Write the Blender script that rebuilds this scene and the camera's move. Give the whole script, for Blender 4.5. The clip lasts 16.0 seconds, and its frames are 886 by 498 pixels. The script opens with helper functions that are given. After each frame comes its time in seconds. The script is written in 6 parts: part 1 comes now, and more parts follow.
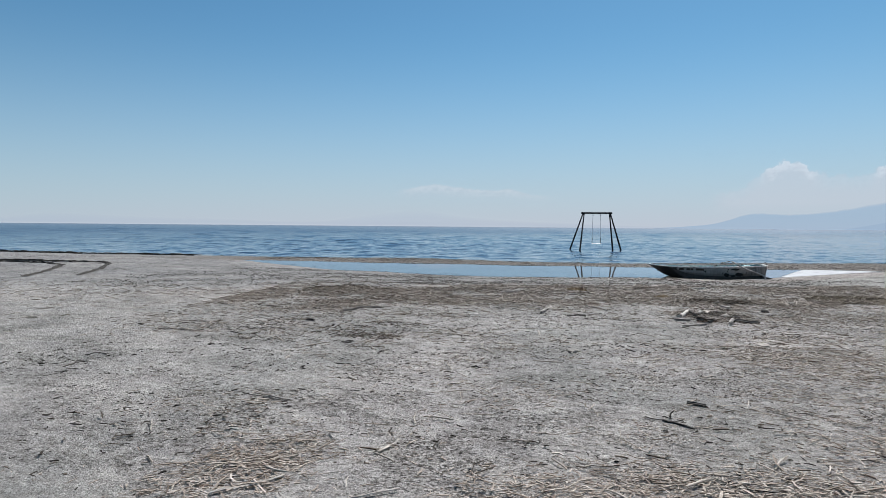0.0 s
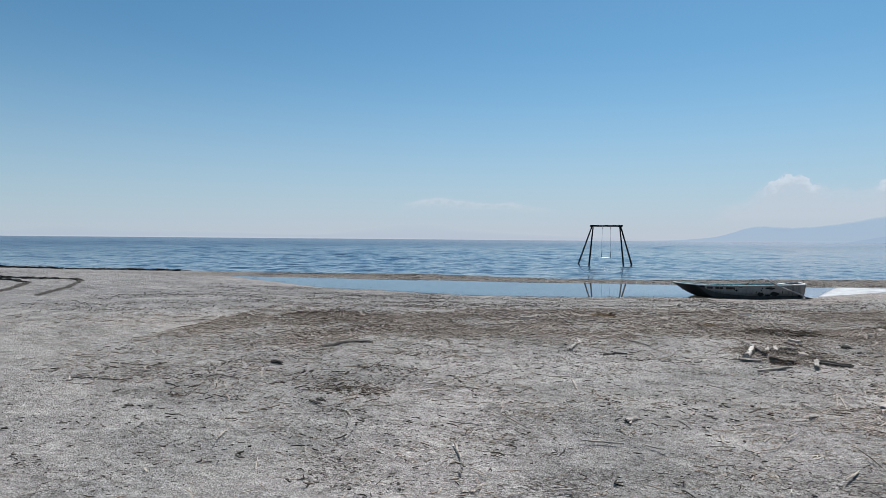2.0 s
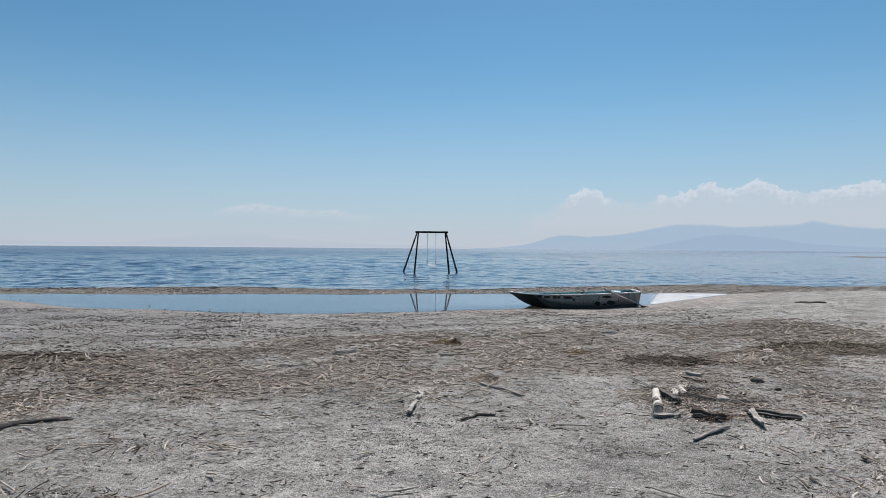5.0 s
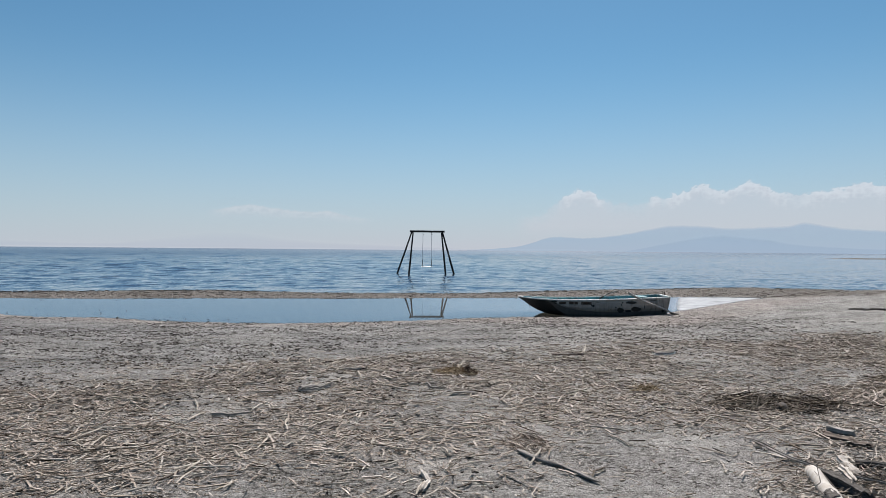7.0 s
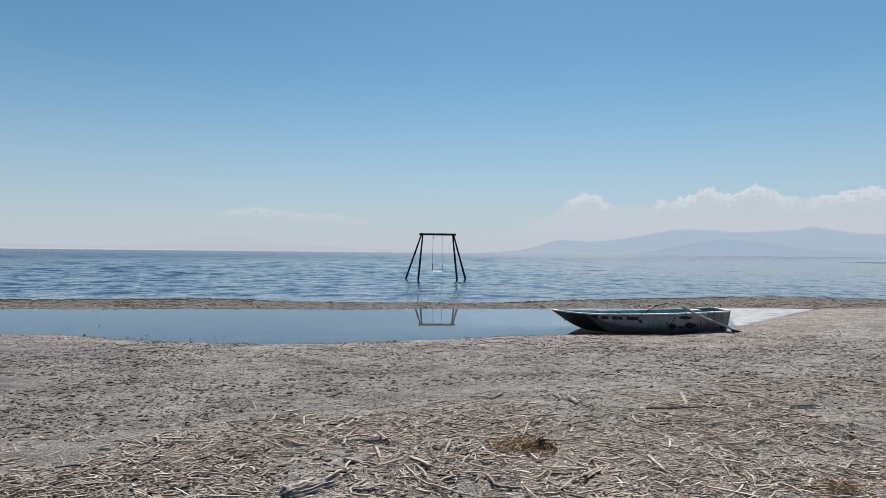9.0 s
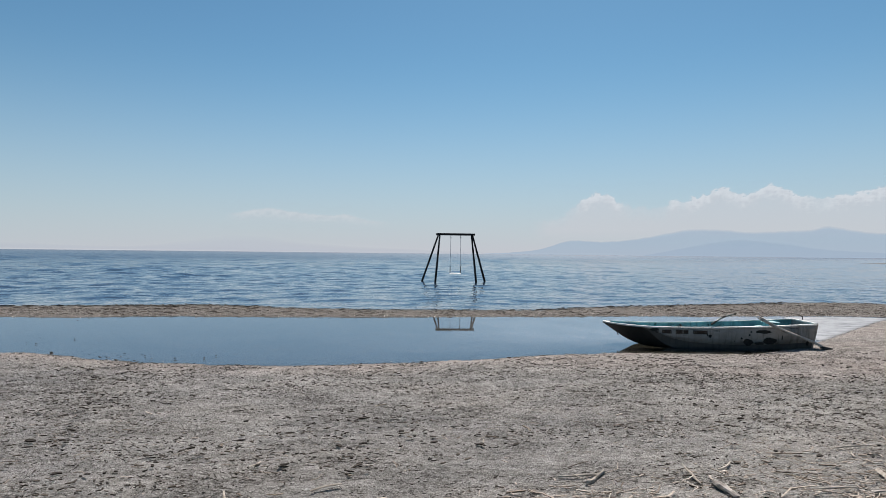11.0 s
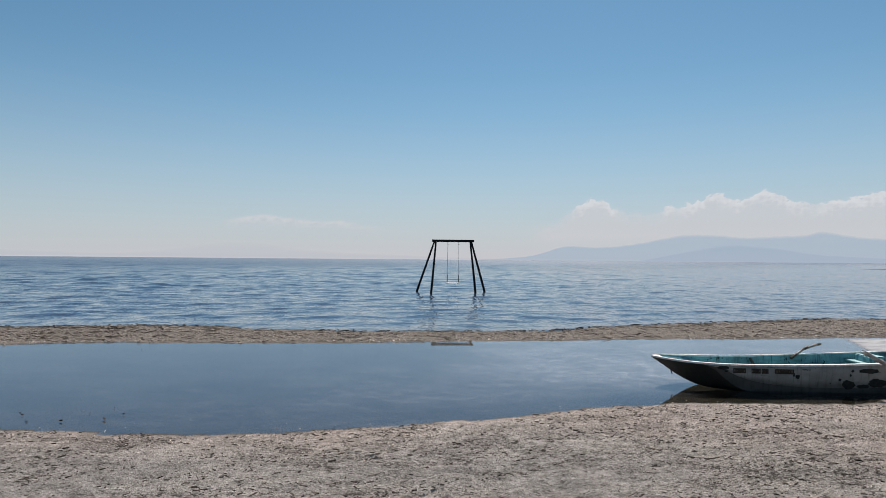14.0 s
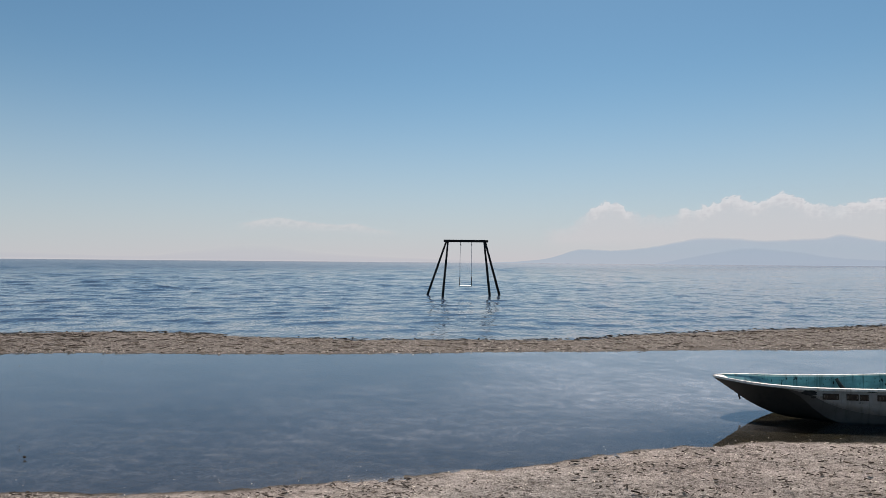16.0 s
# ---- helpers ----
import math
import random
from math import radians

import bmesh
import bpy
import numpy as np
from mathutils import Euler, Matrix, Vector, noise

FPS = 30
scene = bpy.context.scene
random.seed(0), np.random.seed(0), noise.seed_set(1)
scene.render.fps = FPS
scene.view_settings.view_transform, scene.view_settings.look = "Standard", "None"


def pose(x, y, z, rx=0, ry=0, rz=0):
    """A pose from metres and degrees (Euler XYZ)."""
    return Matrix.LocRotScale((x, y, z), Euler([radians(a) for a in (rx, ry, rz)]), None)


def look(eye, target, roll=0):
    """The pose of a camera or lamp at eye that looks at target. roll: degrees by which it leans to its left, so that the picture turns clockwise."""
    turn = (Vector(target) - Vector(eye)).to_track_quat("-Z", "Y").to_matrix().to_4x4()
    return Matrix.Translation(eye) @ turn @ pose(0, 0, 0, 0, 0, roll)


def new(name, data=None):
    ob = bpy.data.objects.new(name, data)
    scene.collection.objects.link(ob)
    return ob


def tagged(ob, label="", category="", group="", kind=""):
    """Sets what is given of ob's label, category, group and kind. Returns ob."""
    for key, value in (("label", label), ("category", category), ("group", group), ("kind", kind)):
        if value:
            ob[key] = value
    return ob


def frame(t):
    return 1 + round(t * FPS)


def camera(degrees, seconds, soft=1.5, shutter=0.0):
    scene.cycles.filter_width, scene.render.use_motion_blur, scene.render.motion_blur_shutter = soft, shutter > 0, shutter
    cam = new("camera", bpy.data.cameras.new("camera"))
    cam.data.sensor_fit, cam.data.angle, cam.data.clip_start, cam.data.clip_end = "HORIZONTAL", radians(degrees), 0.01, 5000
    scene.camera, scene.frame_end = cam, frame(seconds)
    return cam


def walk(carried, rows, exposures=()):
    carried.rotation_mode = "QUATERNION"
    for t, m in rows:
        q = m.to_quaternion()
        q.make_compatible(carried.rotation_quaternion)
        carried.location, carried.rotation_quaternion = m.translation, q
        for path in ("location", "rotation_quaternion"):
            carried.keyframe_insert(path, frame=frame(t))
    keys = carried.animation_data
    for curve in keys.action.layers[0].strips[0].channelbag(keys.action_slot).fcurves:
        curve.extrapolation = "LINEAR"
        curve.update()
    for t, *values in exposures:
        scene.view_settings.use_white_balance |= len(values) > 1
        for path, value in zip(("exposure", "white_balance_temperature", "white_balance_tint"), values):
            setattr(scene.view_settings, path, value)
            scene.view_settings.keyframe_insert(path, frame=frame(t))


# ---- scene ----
SKY, SUN, SUN_EL, SUN_AZ, EXPOSURE = 0.050, 5.0, 50.0, 15.0, 0.72
cam = camera(70.2, 16.0, 0.25)
PATH = [
    (0, (0.044, 0.728, 1.821), (-0.352, 2.687, 1.749), 0.5),
    (0.5, (0.03, 1.271, 1.777), (-0.381, 3.228, 1.723), 0.4),
    (1, (-0.137, 1.801, 1.819), (-0.563, 3.754, 1.772), 0.5),
    (1.5, (-0.283, 2.308, 1.847), (-0.717, 4.26, 1.814), 0.6),
    (2, (-0.416, 2.88, 1.859), (-0.82, 4.839, 1.828), 0.5),
    (2.5, (-0.544, 3.401, 1.842), (-0.884, 5.371, 1.814), 0.6),
    (3, (-0.519, 3.939, 1.825), (-0.658, 5.935, 1.805), 0.4),
    (3.5, (-0.586, 4.522, 1.823), (-0.606, 6.522, 1.808), 0.5),
    (4, (-0.594, 5.053, 1.796), (-0.476, 7.05, 1.786), 0.5),
    (4.2, (-0.597, 5.289, 1.814), (-0.447, 7.283, 1.806), 0.4),
    (6.3, (-0.499, 7.941, 1.731), (-0.351, 9.936, 1.736), 0.5),
    (6.5, (-0.493, 8.205, 1.721), (-0.322, 10.198, 1.727), 0.5),
    (7, (-0.545, 8.863, 1.708), (-0.376, 10.856, 1.711), 0.5),
    (7.5, (-0.533, 9.395, 1.677), (-0.352, 11.387, 1.686), 0.5),
    (8, (-0.633, 10.064, 1.717), (-0.446, 12.056, 1.725), 0.5),
    (8.5, (-0.745, 10.619, 1.734), (-0.574, 12.611, 1.743), 0.7),
    (9, (-0.757, 11.237, 1.776), (-0.604, 13.231, 1.788), 0.6),
    (9.5, (-0.916, 11.768, 1.803), (-0.779, 13.763, 1.815), 0.7),
    (10, (-0.934, 12.304, 1.755), (-0.813, 14.301, 1.773), 0.6),
    (10.2, (-0.973, 12.553, 1.826), (-0.858, 14.55, 1.839), 0.6),
    (12.3, (-0.999, 14.833, 1.728), (-0.872, 16.829, 1.754), 0.8),
    (12.5, (-0.965, 15.054, 1.757), (-0.816, 17.048, 1.787), 0.6),
    (13, (-1.0, 15.563, 1.801), (-0.866, 17.558, 1.832), 0.7),
    (13.5, (-0.992, 16.024, 1.840), (-0.856, 18.019, 1.873), 0.7),
    (14, (-0.877, 16.536, 1.913), (-0.747, 18.531, 1.946), 0.5),
    (14.5, (-0.882, 17.038, 1.887), (-0.764, 19.035, 1.922), 0.5),
    (15, (-0.804, 17.508, 1.822), (-0.684, 19.505, 1.860), 0.5),
    (15.5, (-0.712, 18.048, 1.843), (-0.621, 20.045, 1.8775), 0.4),
    (16, (-0.68, 18.481, 1.819), (-0.593, 20.479, 1.861), 0.5),
]
walk(cam, [(t, look(eye, target, roll)) for t, eye, target, roll in PATH], [(0.0, EXPOSURE, 6230, 10), (4.0, EXPOSURE, 6300, 11), (9.0, EXPOSURE, 6650, 12.5), (13.0, EXPOSURE, 6870, 14), (16.0, EXPOSURE, 7200, 17.5)])

# ---- world and sun ----
world = bpy.data.worlds.new("sky")
scene.world = world
world.use_nodes = True
wn = world.node_tree.nodes
sky = wn.new("ShaderNodeTexSky")
sky.sky_type = "NISHITA"
sky.sun_disc = False
sky.sun_elevation = radians(SUN_EL)
sky.sun_rotation = radians(SUN_AZ)
sky.altitude = 0
sky.air_density = 1.0
sky.dust_density = 0.25
sky.ozone_density = 1.0
wn["Background"].inputs["Strength"].default_value = SKY
tint = wn.new("ShaderNodeMix")
tint.data_type, tint.blend_type = "RGBA", "MULTIPLY"
tint.inputs[0].default_value = 1.0
tint.inputs[7].default_value = (0.525, 0.885, 0.985, 1)
world.node_tree.links.new(sky.outputs[0], tint.inputs[6])
world.node_tree.links.new(tint.outputs[2], wn["Background"].inputs["Color"])

sun_data = bpy.data.lights.new("sun", "SUN")
sun_data.energy = SUN
sun_data.angle = radians(0.55)
sun_data.color = (1.0, 0.955, 0.895)
sun = new("sun", sun_data)
sx, sy, sz = (math.sin(radians(SUN_AZ)) * math.cos(radians(SUN_EL)), math.cos(radians(SUN_AZ)) * math.cos(radians(SUN_EL)), math.sin(radians(SUN_EL)))
sun.matrix_world = look((60 * sx, 60 * sy, 60 * sz), (0, 0, 0))


# ---- materials ----
def mat(name):
    m = bpy.data.materials.new(name)
    m.use_nodes = True
    nt = m.node_tree
    return m, nt, nt.nodes["Principled BSDF"]


def node(nt, kind, **values):
    n = nt.nodes.new("ShaderNode" + kind)
    for k, v in values.items():
        n.inputs[k].default_value = v
    return n


def ramp(nt, source, stops):
    r = nt.nodes.new("ShaderNodeValToRGB")
    e = r.color_ramp.elements
    while len(e) < len(stops):
        e.new(0.5)
    for k, (p, c) in enumerate(stops):
        e[k].position = p
        e[k].color = (*c, 1) if len(c) == 3 else c
    nt.links.new(source, r.inputs[0])
    return r


def mix(nt, fac, a, b, blend="MIX"):
    m = nt.nodes.new("ShaderNodeMix")
    m.data_type = "RGBA"
    m.blend_type = blend
    for sock, val in ((m.inputs[0], fac), (m.inputs[6], a), (m.inputs[7], b)):
        if isinstance(val, (int, float)):
            sock.default_value = val
        elif isinstance(val, tuple):
            sock.default_value = (*val, 1) if len(val) == 3 else val
        else:
            nt.links.new(val, sock)
    return m.outputs[2]


def coords(nt, scale=(1, 1, 1), turn=0.0):
    tc = nt.nodes.new("ShaderNodeTexCoord")
    mp = nt.nodes.new("ShaderNodeMapping")
    mp.inputs["Scale"].default_value = scale
    mp.inputs["Rotation"].default_value = (0, 0, turn)
    nt.links.new(tc.outputs["Object"], mp.inputs["Vector"])
    return mp.outputs[0]


def noise_tex(nt, vec, scale, detail=4.0, rough=0.55):
    n = node(nt, "TexNoise", Scale=scale, Detail=detail, Roughness=rough)
    if vec is not None:
        nt.links.new(vec, n.inputs["Vector"])
    return n.outputs["Fac"]


def bump(nt, height, strength, dist, bsdf, before=None):
    b = node(nt, "Bump", Strength=strength, Distance=dist)
    nt.links.new(height, b.inputs["Height"])
    if before is not None:
        nt.links.new(before, b.inputs["Normal"])
    if bsdf is not None:
        nt.links.new(b.outputs[0], bsdf.inputs["Normal"])
    return b.outputs[0]


def attr(nt, name):
    a = nt.nodes.new("ShaderNodeAttribute")
    a.attribute_name = name
    return a.outputs["Fac"]


def make_ground_mat():
    m, nt, b = mat("grey_dry_mud")
    v = coords(nt)
    big = noise_tex(nt, v, 0.45, 5, 0.6)
    mid = noise_tex(nt, v, 3.3, 6, 0.65)
    fine = noise_tex(nt, v, 48, 5, 0.7)
    grain = noise_tex(nt, v, 190, 3, 0.7)
    spots = noise_tex(nt, coords(nt, (1, 1.5, 1), 0.4), 15, 7, 0.75)
    strands = [noise_tex(nt, coords(nt, (1.0, 2.0, 1), turn), 24, 4, 0.65) for turn in (0.1, 0.9, -0.7)]
    col = ramp(nt, big, [(0.34, (0.241, 0.238, 0.228)), (0.66, (0.311, 0.307, 0.295))]).outputs[0]
    col = mix(nt, ramp(nt, noise_tex(nt, coords(nt, (1, 1.3, 1), 1.1), 0.8, 4, 0.6), [(0.42, (0, 0, 0)), (0.62, (0.6, 0.6, 0.6))]).outputs[0], col, (0.338, 0.324, 0.306))
    # pale dried crust on the higher beach
    col = mix(nt, attr(nt, "dry"), col, ramp(nt, mid, [(0.36, (0.352, 0.334, 0.32)), (0.64, (0.438, 0.418, 0.402))]).outputs[0])
    # damp low mud
    col = mix(nt, attr(nt, "damp"), col, ramp(nt, mid, [(0.38, (0.16, 0.16, 0.162)), (0.62, (0.248, 0.247, 0.248))]).outputs[0])
    # brown dust of rotted reed
    col = mix(nt, attr(nt, "litter"), col, ramp(nt, mid, [(0.38, (0.288, 0.263, 0.244)), (0.62, (0.378, 0.351, 0.328))]).outputs[0])
    # pinkish shell sand along the water
    col = mix(nt, attr(nt, "shore"), col, ramp(nt, mid, [(0.36, (0.265, 0.233, 0.216)), (0.64, (0.35, 0.313, 0.292))]).outputs[0])
    # mottled drying, a hand wide and a foot wide
    col = mix(nt, 1.0, col, ramp(nt, noise_tex(nt, coords(nt, (1, 1.7, 1), 0.2), 7, 5, 0.65), [(0.36, (0.76, 0.75, 0.74)), (0.5, (1, 1, 1)), (0.64, (1.2, 1.2, 1.2))]).outputs[0], "MULTIPLY")
    col = mix(nt, 1.0, col, ramp(nt, noise_tex(nt, coords(nt, (1, 1.5, 1), -0.3), 2.0, 4, 0.6), [(0.36, (0.86, 0.86, 0.87)), (0.64, (1.12, 1.12, 1.11))]).outputs[0], "MULTIPLY")
    clear = ramp(nt, noise_tex(nt, coords(nt, (1, 1.5, 1), 0.6), 1.3, 7, 0.75), [(0.45, (0.06, 0.06, 0.06)), (0.57, (1, 1, 1))]).outputs[0]
    clear = mix(nt, 1.0, clear, ramp(nt, noise_tex(nt, coords(nt, (1, 1.6, 1), 0.3), 0.33, 4, 0.6), [(0.42, (0.4, 0.4, 0.4)), (0.56, (1, 1, 1))]).outputs[0], "MULTIPLY")
    for strand in strands:
        flecks = ramp(nt, strand, [(0.40, (0.9, 0.9, 0.9)), (0.45, (0, 0, 0))]).outputs[0]
        col = mix(nt, mix(nt, 1.0, flecks, clear, "MULTIPLY"), col, (0.045, 0.04, 0.035))
    # shade of the small pits painted into the mud colour
    pit_shade = ramp(nt, spots, [(0.405, (0.9, 0.9, 0.9)), (0.45, (0, 0, 0))]).outputs[0]
    col = mix(nt, mix(nt, 1.0, pit_shade, clear, "MULTIPLY"), col, (0.045, 0.04, 0.035))
    # pale dried crumbs
    crumbs = ramp(nt, noise_tex(nt, coords(nt, (1, 1.4, 1), 0.8), 26, 5, 0.75), [(0.56, (0, 0, 0)), (0.62, (0.55, 0.55, 0.55))]).outputs[0]
    col = mix(nt, crumbs, col, (0.405, 0.393, 0.375))
    # crevices of the crusted shore, their shade painted dark
    crevice_shade = ramp(nt, noise_tex(nt, coords(nt, (1, 2.2, 1), 0.15), 13, 7, 0.75), [(0.405, (0.85, 0.85, 0.85)), (0.45, (0, 0, 0))]).outputs[0]
    col = mix(nt, mix(nt, 1.0, crevice_shade, attr(nt, "crust"), "MULTIPLY"), col, (0.045, 0.041, 0.037))
    dots = ramp(nt, fine, [(0.33, (0.4, 0.385, 0.37)), (0.45, (0.92, 0.92, 0.92)), (0.58, (1.03, 1.03, 1.03)), (0.68, (1.25, 1.25, 1.25))]).outputs[0]
    col = mix(nt, 1.0, col, dots, "MULTIPLY")
    speck = noise_tex(nt, v, 95, 2, 0.6)
    col = mix(nt, 0.9, col, ramp(nt, speck, [(0.33, (0.55, 0.53, 0.51)), (0.47, (0.97, 0.97, 0.97)), (0.66, (1.25, 1.24, 1.23))]).outputs[0], "MULTIPLY")
    col = mix(nt, 0.4, col, ramp(nt, grain, [(0.3, (0.5, 0.5, 0.5)), (0.7, (1.5, 1.5, 1.5))]).outputs[0], "MULTIPLY")
    # brown weedy sand of the bar
    bar = mix(nt, 1.0, ramp(nt, spots, [(0.38, (0.035, 0.03, 0.026)), (0.5, (0.13, 0.117, 0.107)), (0.64, (0.285, 0.265, 0.247))]).outputs[0], dots, "MULTIPLY")
    col = mix(nt, attr(nt, "bar"), col, bar)
    # wet rim and bed
    bed = ramp(nt, noise_tex(nt, coords(nt, (1.2, 3.0, 1), 0.5), 2.6, 7, 0.7), [(0.38, (0.005, 0.004, 0.001)), (0.56, (0.013, 0.01, 0.0025)), (0.68, (0.06, 0.046, 0.015))]).outputs[0]
    col = mix(nt, attr(nt, "wet"), col, bed)
    nt.links.new(col, b.inputs["Base Color"])
    nt.links.new(ramp(nt, attr(nt, "wet"), [(0, (0.93, 0.93, 0.93)), (1, (0.4, 0.4, 0.4))]).outputs[0], b.inputs["Roughness"])
    b.inputs["Specular IOR Level"].default_value = 0.04
    n1 = bump(nt, fine, 0.7, 0.014, None)
    n2 = bump(nt, grain, 0.5, 0.003, None, n1)
    n3 = bump(nt, spots, 1.0, 0.05, None, n2)
    bump(nt, strands[0], 0.6, 0.02, b, n3)
    return m


def make_reed_mat(name, stops, rough=0.75):
    m, nt, b = mat(name)
    g = nt.nodes.new("ShaderNodeNewGeometry")
    col = ramp(nt, g.outputs["Random Per Island"], stops).outputs[0]
    v = coords(nt)
    n = noise_tex(nt, v, 60, 4, 0.6)
    col = mix(nt, 1.0, col, ramp(nt, n, [(0.3, (0.6, 0.58, 0.55)), (0.7, (1.15, 1.15, 1.15))]).outputs[0], "MULTIPLY")
    nt.links.new(col, b.inputs["Base Color"])
    b.inputs["Roughness"].default_value = rough
    b.inputs["Specular IOR Level"].default_value = 0.12
    return m


def make_lake_mat():
    """Water whose unresolved ripples make it rougher further out."""
    m, nt, b = mat("lake_water")
    b.inputs["Base Color"].default_value = (0.024, 0.042, 0.075, 1)
    b.inputs["IOR"].default_value = 1.34
    w1 = noise_tex(nt, coords(nt, (0.9, 1.9, 1), 0.1), 2.6, 5, 0.6)
    w2 = noise_tex(nt, coords(nt, (0.4, 0.9, 1), -0.12), 0.9, 3, 0.5)
    w3 = noise_tex(nt, coords(nt, (0.62, 0.55, 1), 0.05), 1.0, 4, 0.55)
    n1 = bump(nt, w2, 0.12, 0.12, None)
    w4 = noise_tex(nt, coords(nt, (0.4, 0.14, 1), -0.03), 1.0, 5, 0.65)
    n2 = bump(nt, w3, 0.17, 0.3, None, n1)
    n3 = bump(nt, w4, 0.22, 1.0, None, n2)
    bump(nt, w1, 0.03, 0.04, b, n3)
    tc = nt.nodes.new("ShaderNodeTexCoord")
    sep = nt.nodes.new("ShaderNodeSeparateXYZ")
    nt.links.new(tc.outputs["Object"], sep.inputs[0])
    far = nt.nodes.new("ShaderNodeMapRange")
    for k, val in ((1, 50.0), (2, 220.0), (3, 0.015), (4, 0.24)):
        far.inputs[k].default_value = val
    # calmer in the lee of the mountains
    lee = nt.nodes.new("ShaderNodeMath")
    lee.operation = "MULTIPLY_ADD"
    lee.inputs[1].default_value = -1.1
    nt.links.new(sep.outputs[0], lee.inputs[0])
    nt.links.new(sep.outputs[1], lee.inputs[2])
    nt.links.new(lee.outputs[0], far.inputs[0])
    nt.links.new(far.outputs[0], b.inputs["Roughness"])
    return m


def make_pool_mat():
    """Clear still water: the bed shows through, gloss by Fresnel."""
    m, nt, b = mat("still_pool_water")
    nt.nodes.remove(b)
    w = noise_tex(nt, coords(nt, (2.5, 5, 1), 0.3), 2.2, 4, 0.55)
    n = bump(nt, w, 0.012, 0.01, None)
    fr = node(nt, "Fresnel", IOR=1.48)
    tr = nt.nodes.new("ShaderNodeBsdfTransparent")
    tr.inputs[0].default_value = (0.86, 0.87, 0.82, 1)
    gl = node(nt, "BsdfGlossy", Roughness=0.002)
    # blue tint in the gloss deepens the reflected sky
    gl.inputs[0].default_value = (0.76, 0.87, 1.0, 1)
    # suspended silt; its bluish, patchy colour paints in reflected sky
    silt_sheen = nt.nodes.new("ShaderNodeBsdfDiffuse")
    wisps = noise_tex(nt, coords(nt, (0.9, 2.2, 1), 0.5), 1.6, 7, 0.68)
    nt.links.new(ramp(nt, wisps, [(0.36, (0.40, 0.42, 0.44)), (0.56, (0.52, 0.54, 0.56)), (0.68, (0.66, 0.67, 0.68))]).outputs[0], silt_sheen.inputs[0])
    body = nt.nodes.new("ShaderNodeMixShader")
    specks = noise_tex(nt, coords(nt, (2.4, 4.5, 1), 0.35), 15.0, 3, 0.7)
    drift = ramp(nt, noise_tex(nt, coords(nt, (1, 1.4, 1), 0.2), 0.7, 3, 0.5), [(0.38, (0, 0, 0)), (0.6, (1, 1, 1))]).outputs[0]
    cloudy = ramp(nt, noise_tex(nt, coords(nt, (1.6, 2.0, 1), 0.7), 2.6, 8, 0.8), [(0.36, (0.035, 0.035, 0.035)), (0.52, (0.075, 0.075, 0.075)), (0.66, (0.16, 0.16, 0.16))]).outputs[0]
    pale_flecks = mix(nt, 1.0, ramp(nt, specks, [(0.56, (0, 0, 0)), (0.66, (0.45, 0.45, 0.45))]).outputs[0], drift, "MULTIPLY")
    nt.links.new(mix(nt, 1.0, mix(nt, 1.0, pale_flecks, cloudy, "ADD"), attr(nt, "murk_tone"), "MULTIPLY"), body.inputs[0])
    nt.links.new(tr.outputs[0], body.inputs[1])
    nt.links.new(silt_sheen.outputs[0], body.inputs[2])
    mx = nt.nodes.new("ShaderNodeMixShader")
    nt.links.new(n, fr.inputs["Normal"])
    nt.links.new(n, gl.inputs["Normal"])
    nt.links.new(fr.outputs[0], mx.inputs[0])
    nt.links.new(body.outputs[0], mx.inputs[1])
    nt.links.new(gl.outputs[0], mx.inputs[2])
    nt.links.new(mx.outputs[0], nt.nodes["Material Output"].inputs["Surface"])
    return m


def make_pale_skin_mat():
    """A broken pale skin: opaque where it is thick."""
    m, nt, b = mat("pale_broken_skin")
    n = noise_tex(nt, coords(nt, (0.8, 2.0, 1), 0.3), 2.2, 6, 0.65)
    nt.links.new(ramp(nt, n, [(0.35, (0.17, 0.17, 0.175)), (0.65, (0.25, 0.25, 0.255))]).outputs[0], b.inputs["Base Color"])
    b.inputs["Roughness"].default_value = 0.4
    thick = mix(nt, 1.0, attr(nt, "skin"), ramp(nt, n, [(0.3, (0.55, 0.55, 0.55)), (0.55, (1, 1, 1))]).outputs[0], "MULTIPLY")
    nt.links.new(thick, b.inputs["Alpha"])
    return m


def make_wood_mat(name, light, dark, scale=(3, 3, 30), rough=0.8):
    m, nt, b = mat(name)
    v = coords(nt, scale)
    g = noise_tex(nt, v, 2.0, 6, 0.65)
    p = noise_tex(nt, coords(nt), 9, 4, 0.6)
    col = ramp(nt, g, [(0.35, dark), (0.6, light)]).outputs[0]
    col = mix(nt, ramp(nt, p, [(0.55, (0, 0, 0)), (0.72, (0.55, 0.55, 0.55))]).outputs[0], col, dark)
    nt.links.new(col, b.inputs["Base Color"])
    b.inputs["Roughness"].default_value = rough
    b.inputs["Specular IOR Level"].default_value = 0.25
    bump(nt, g, 0.6, 0.006, b)
    return m


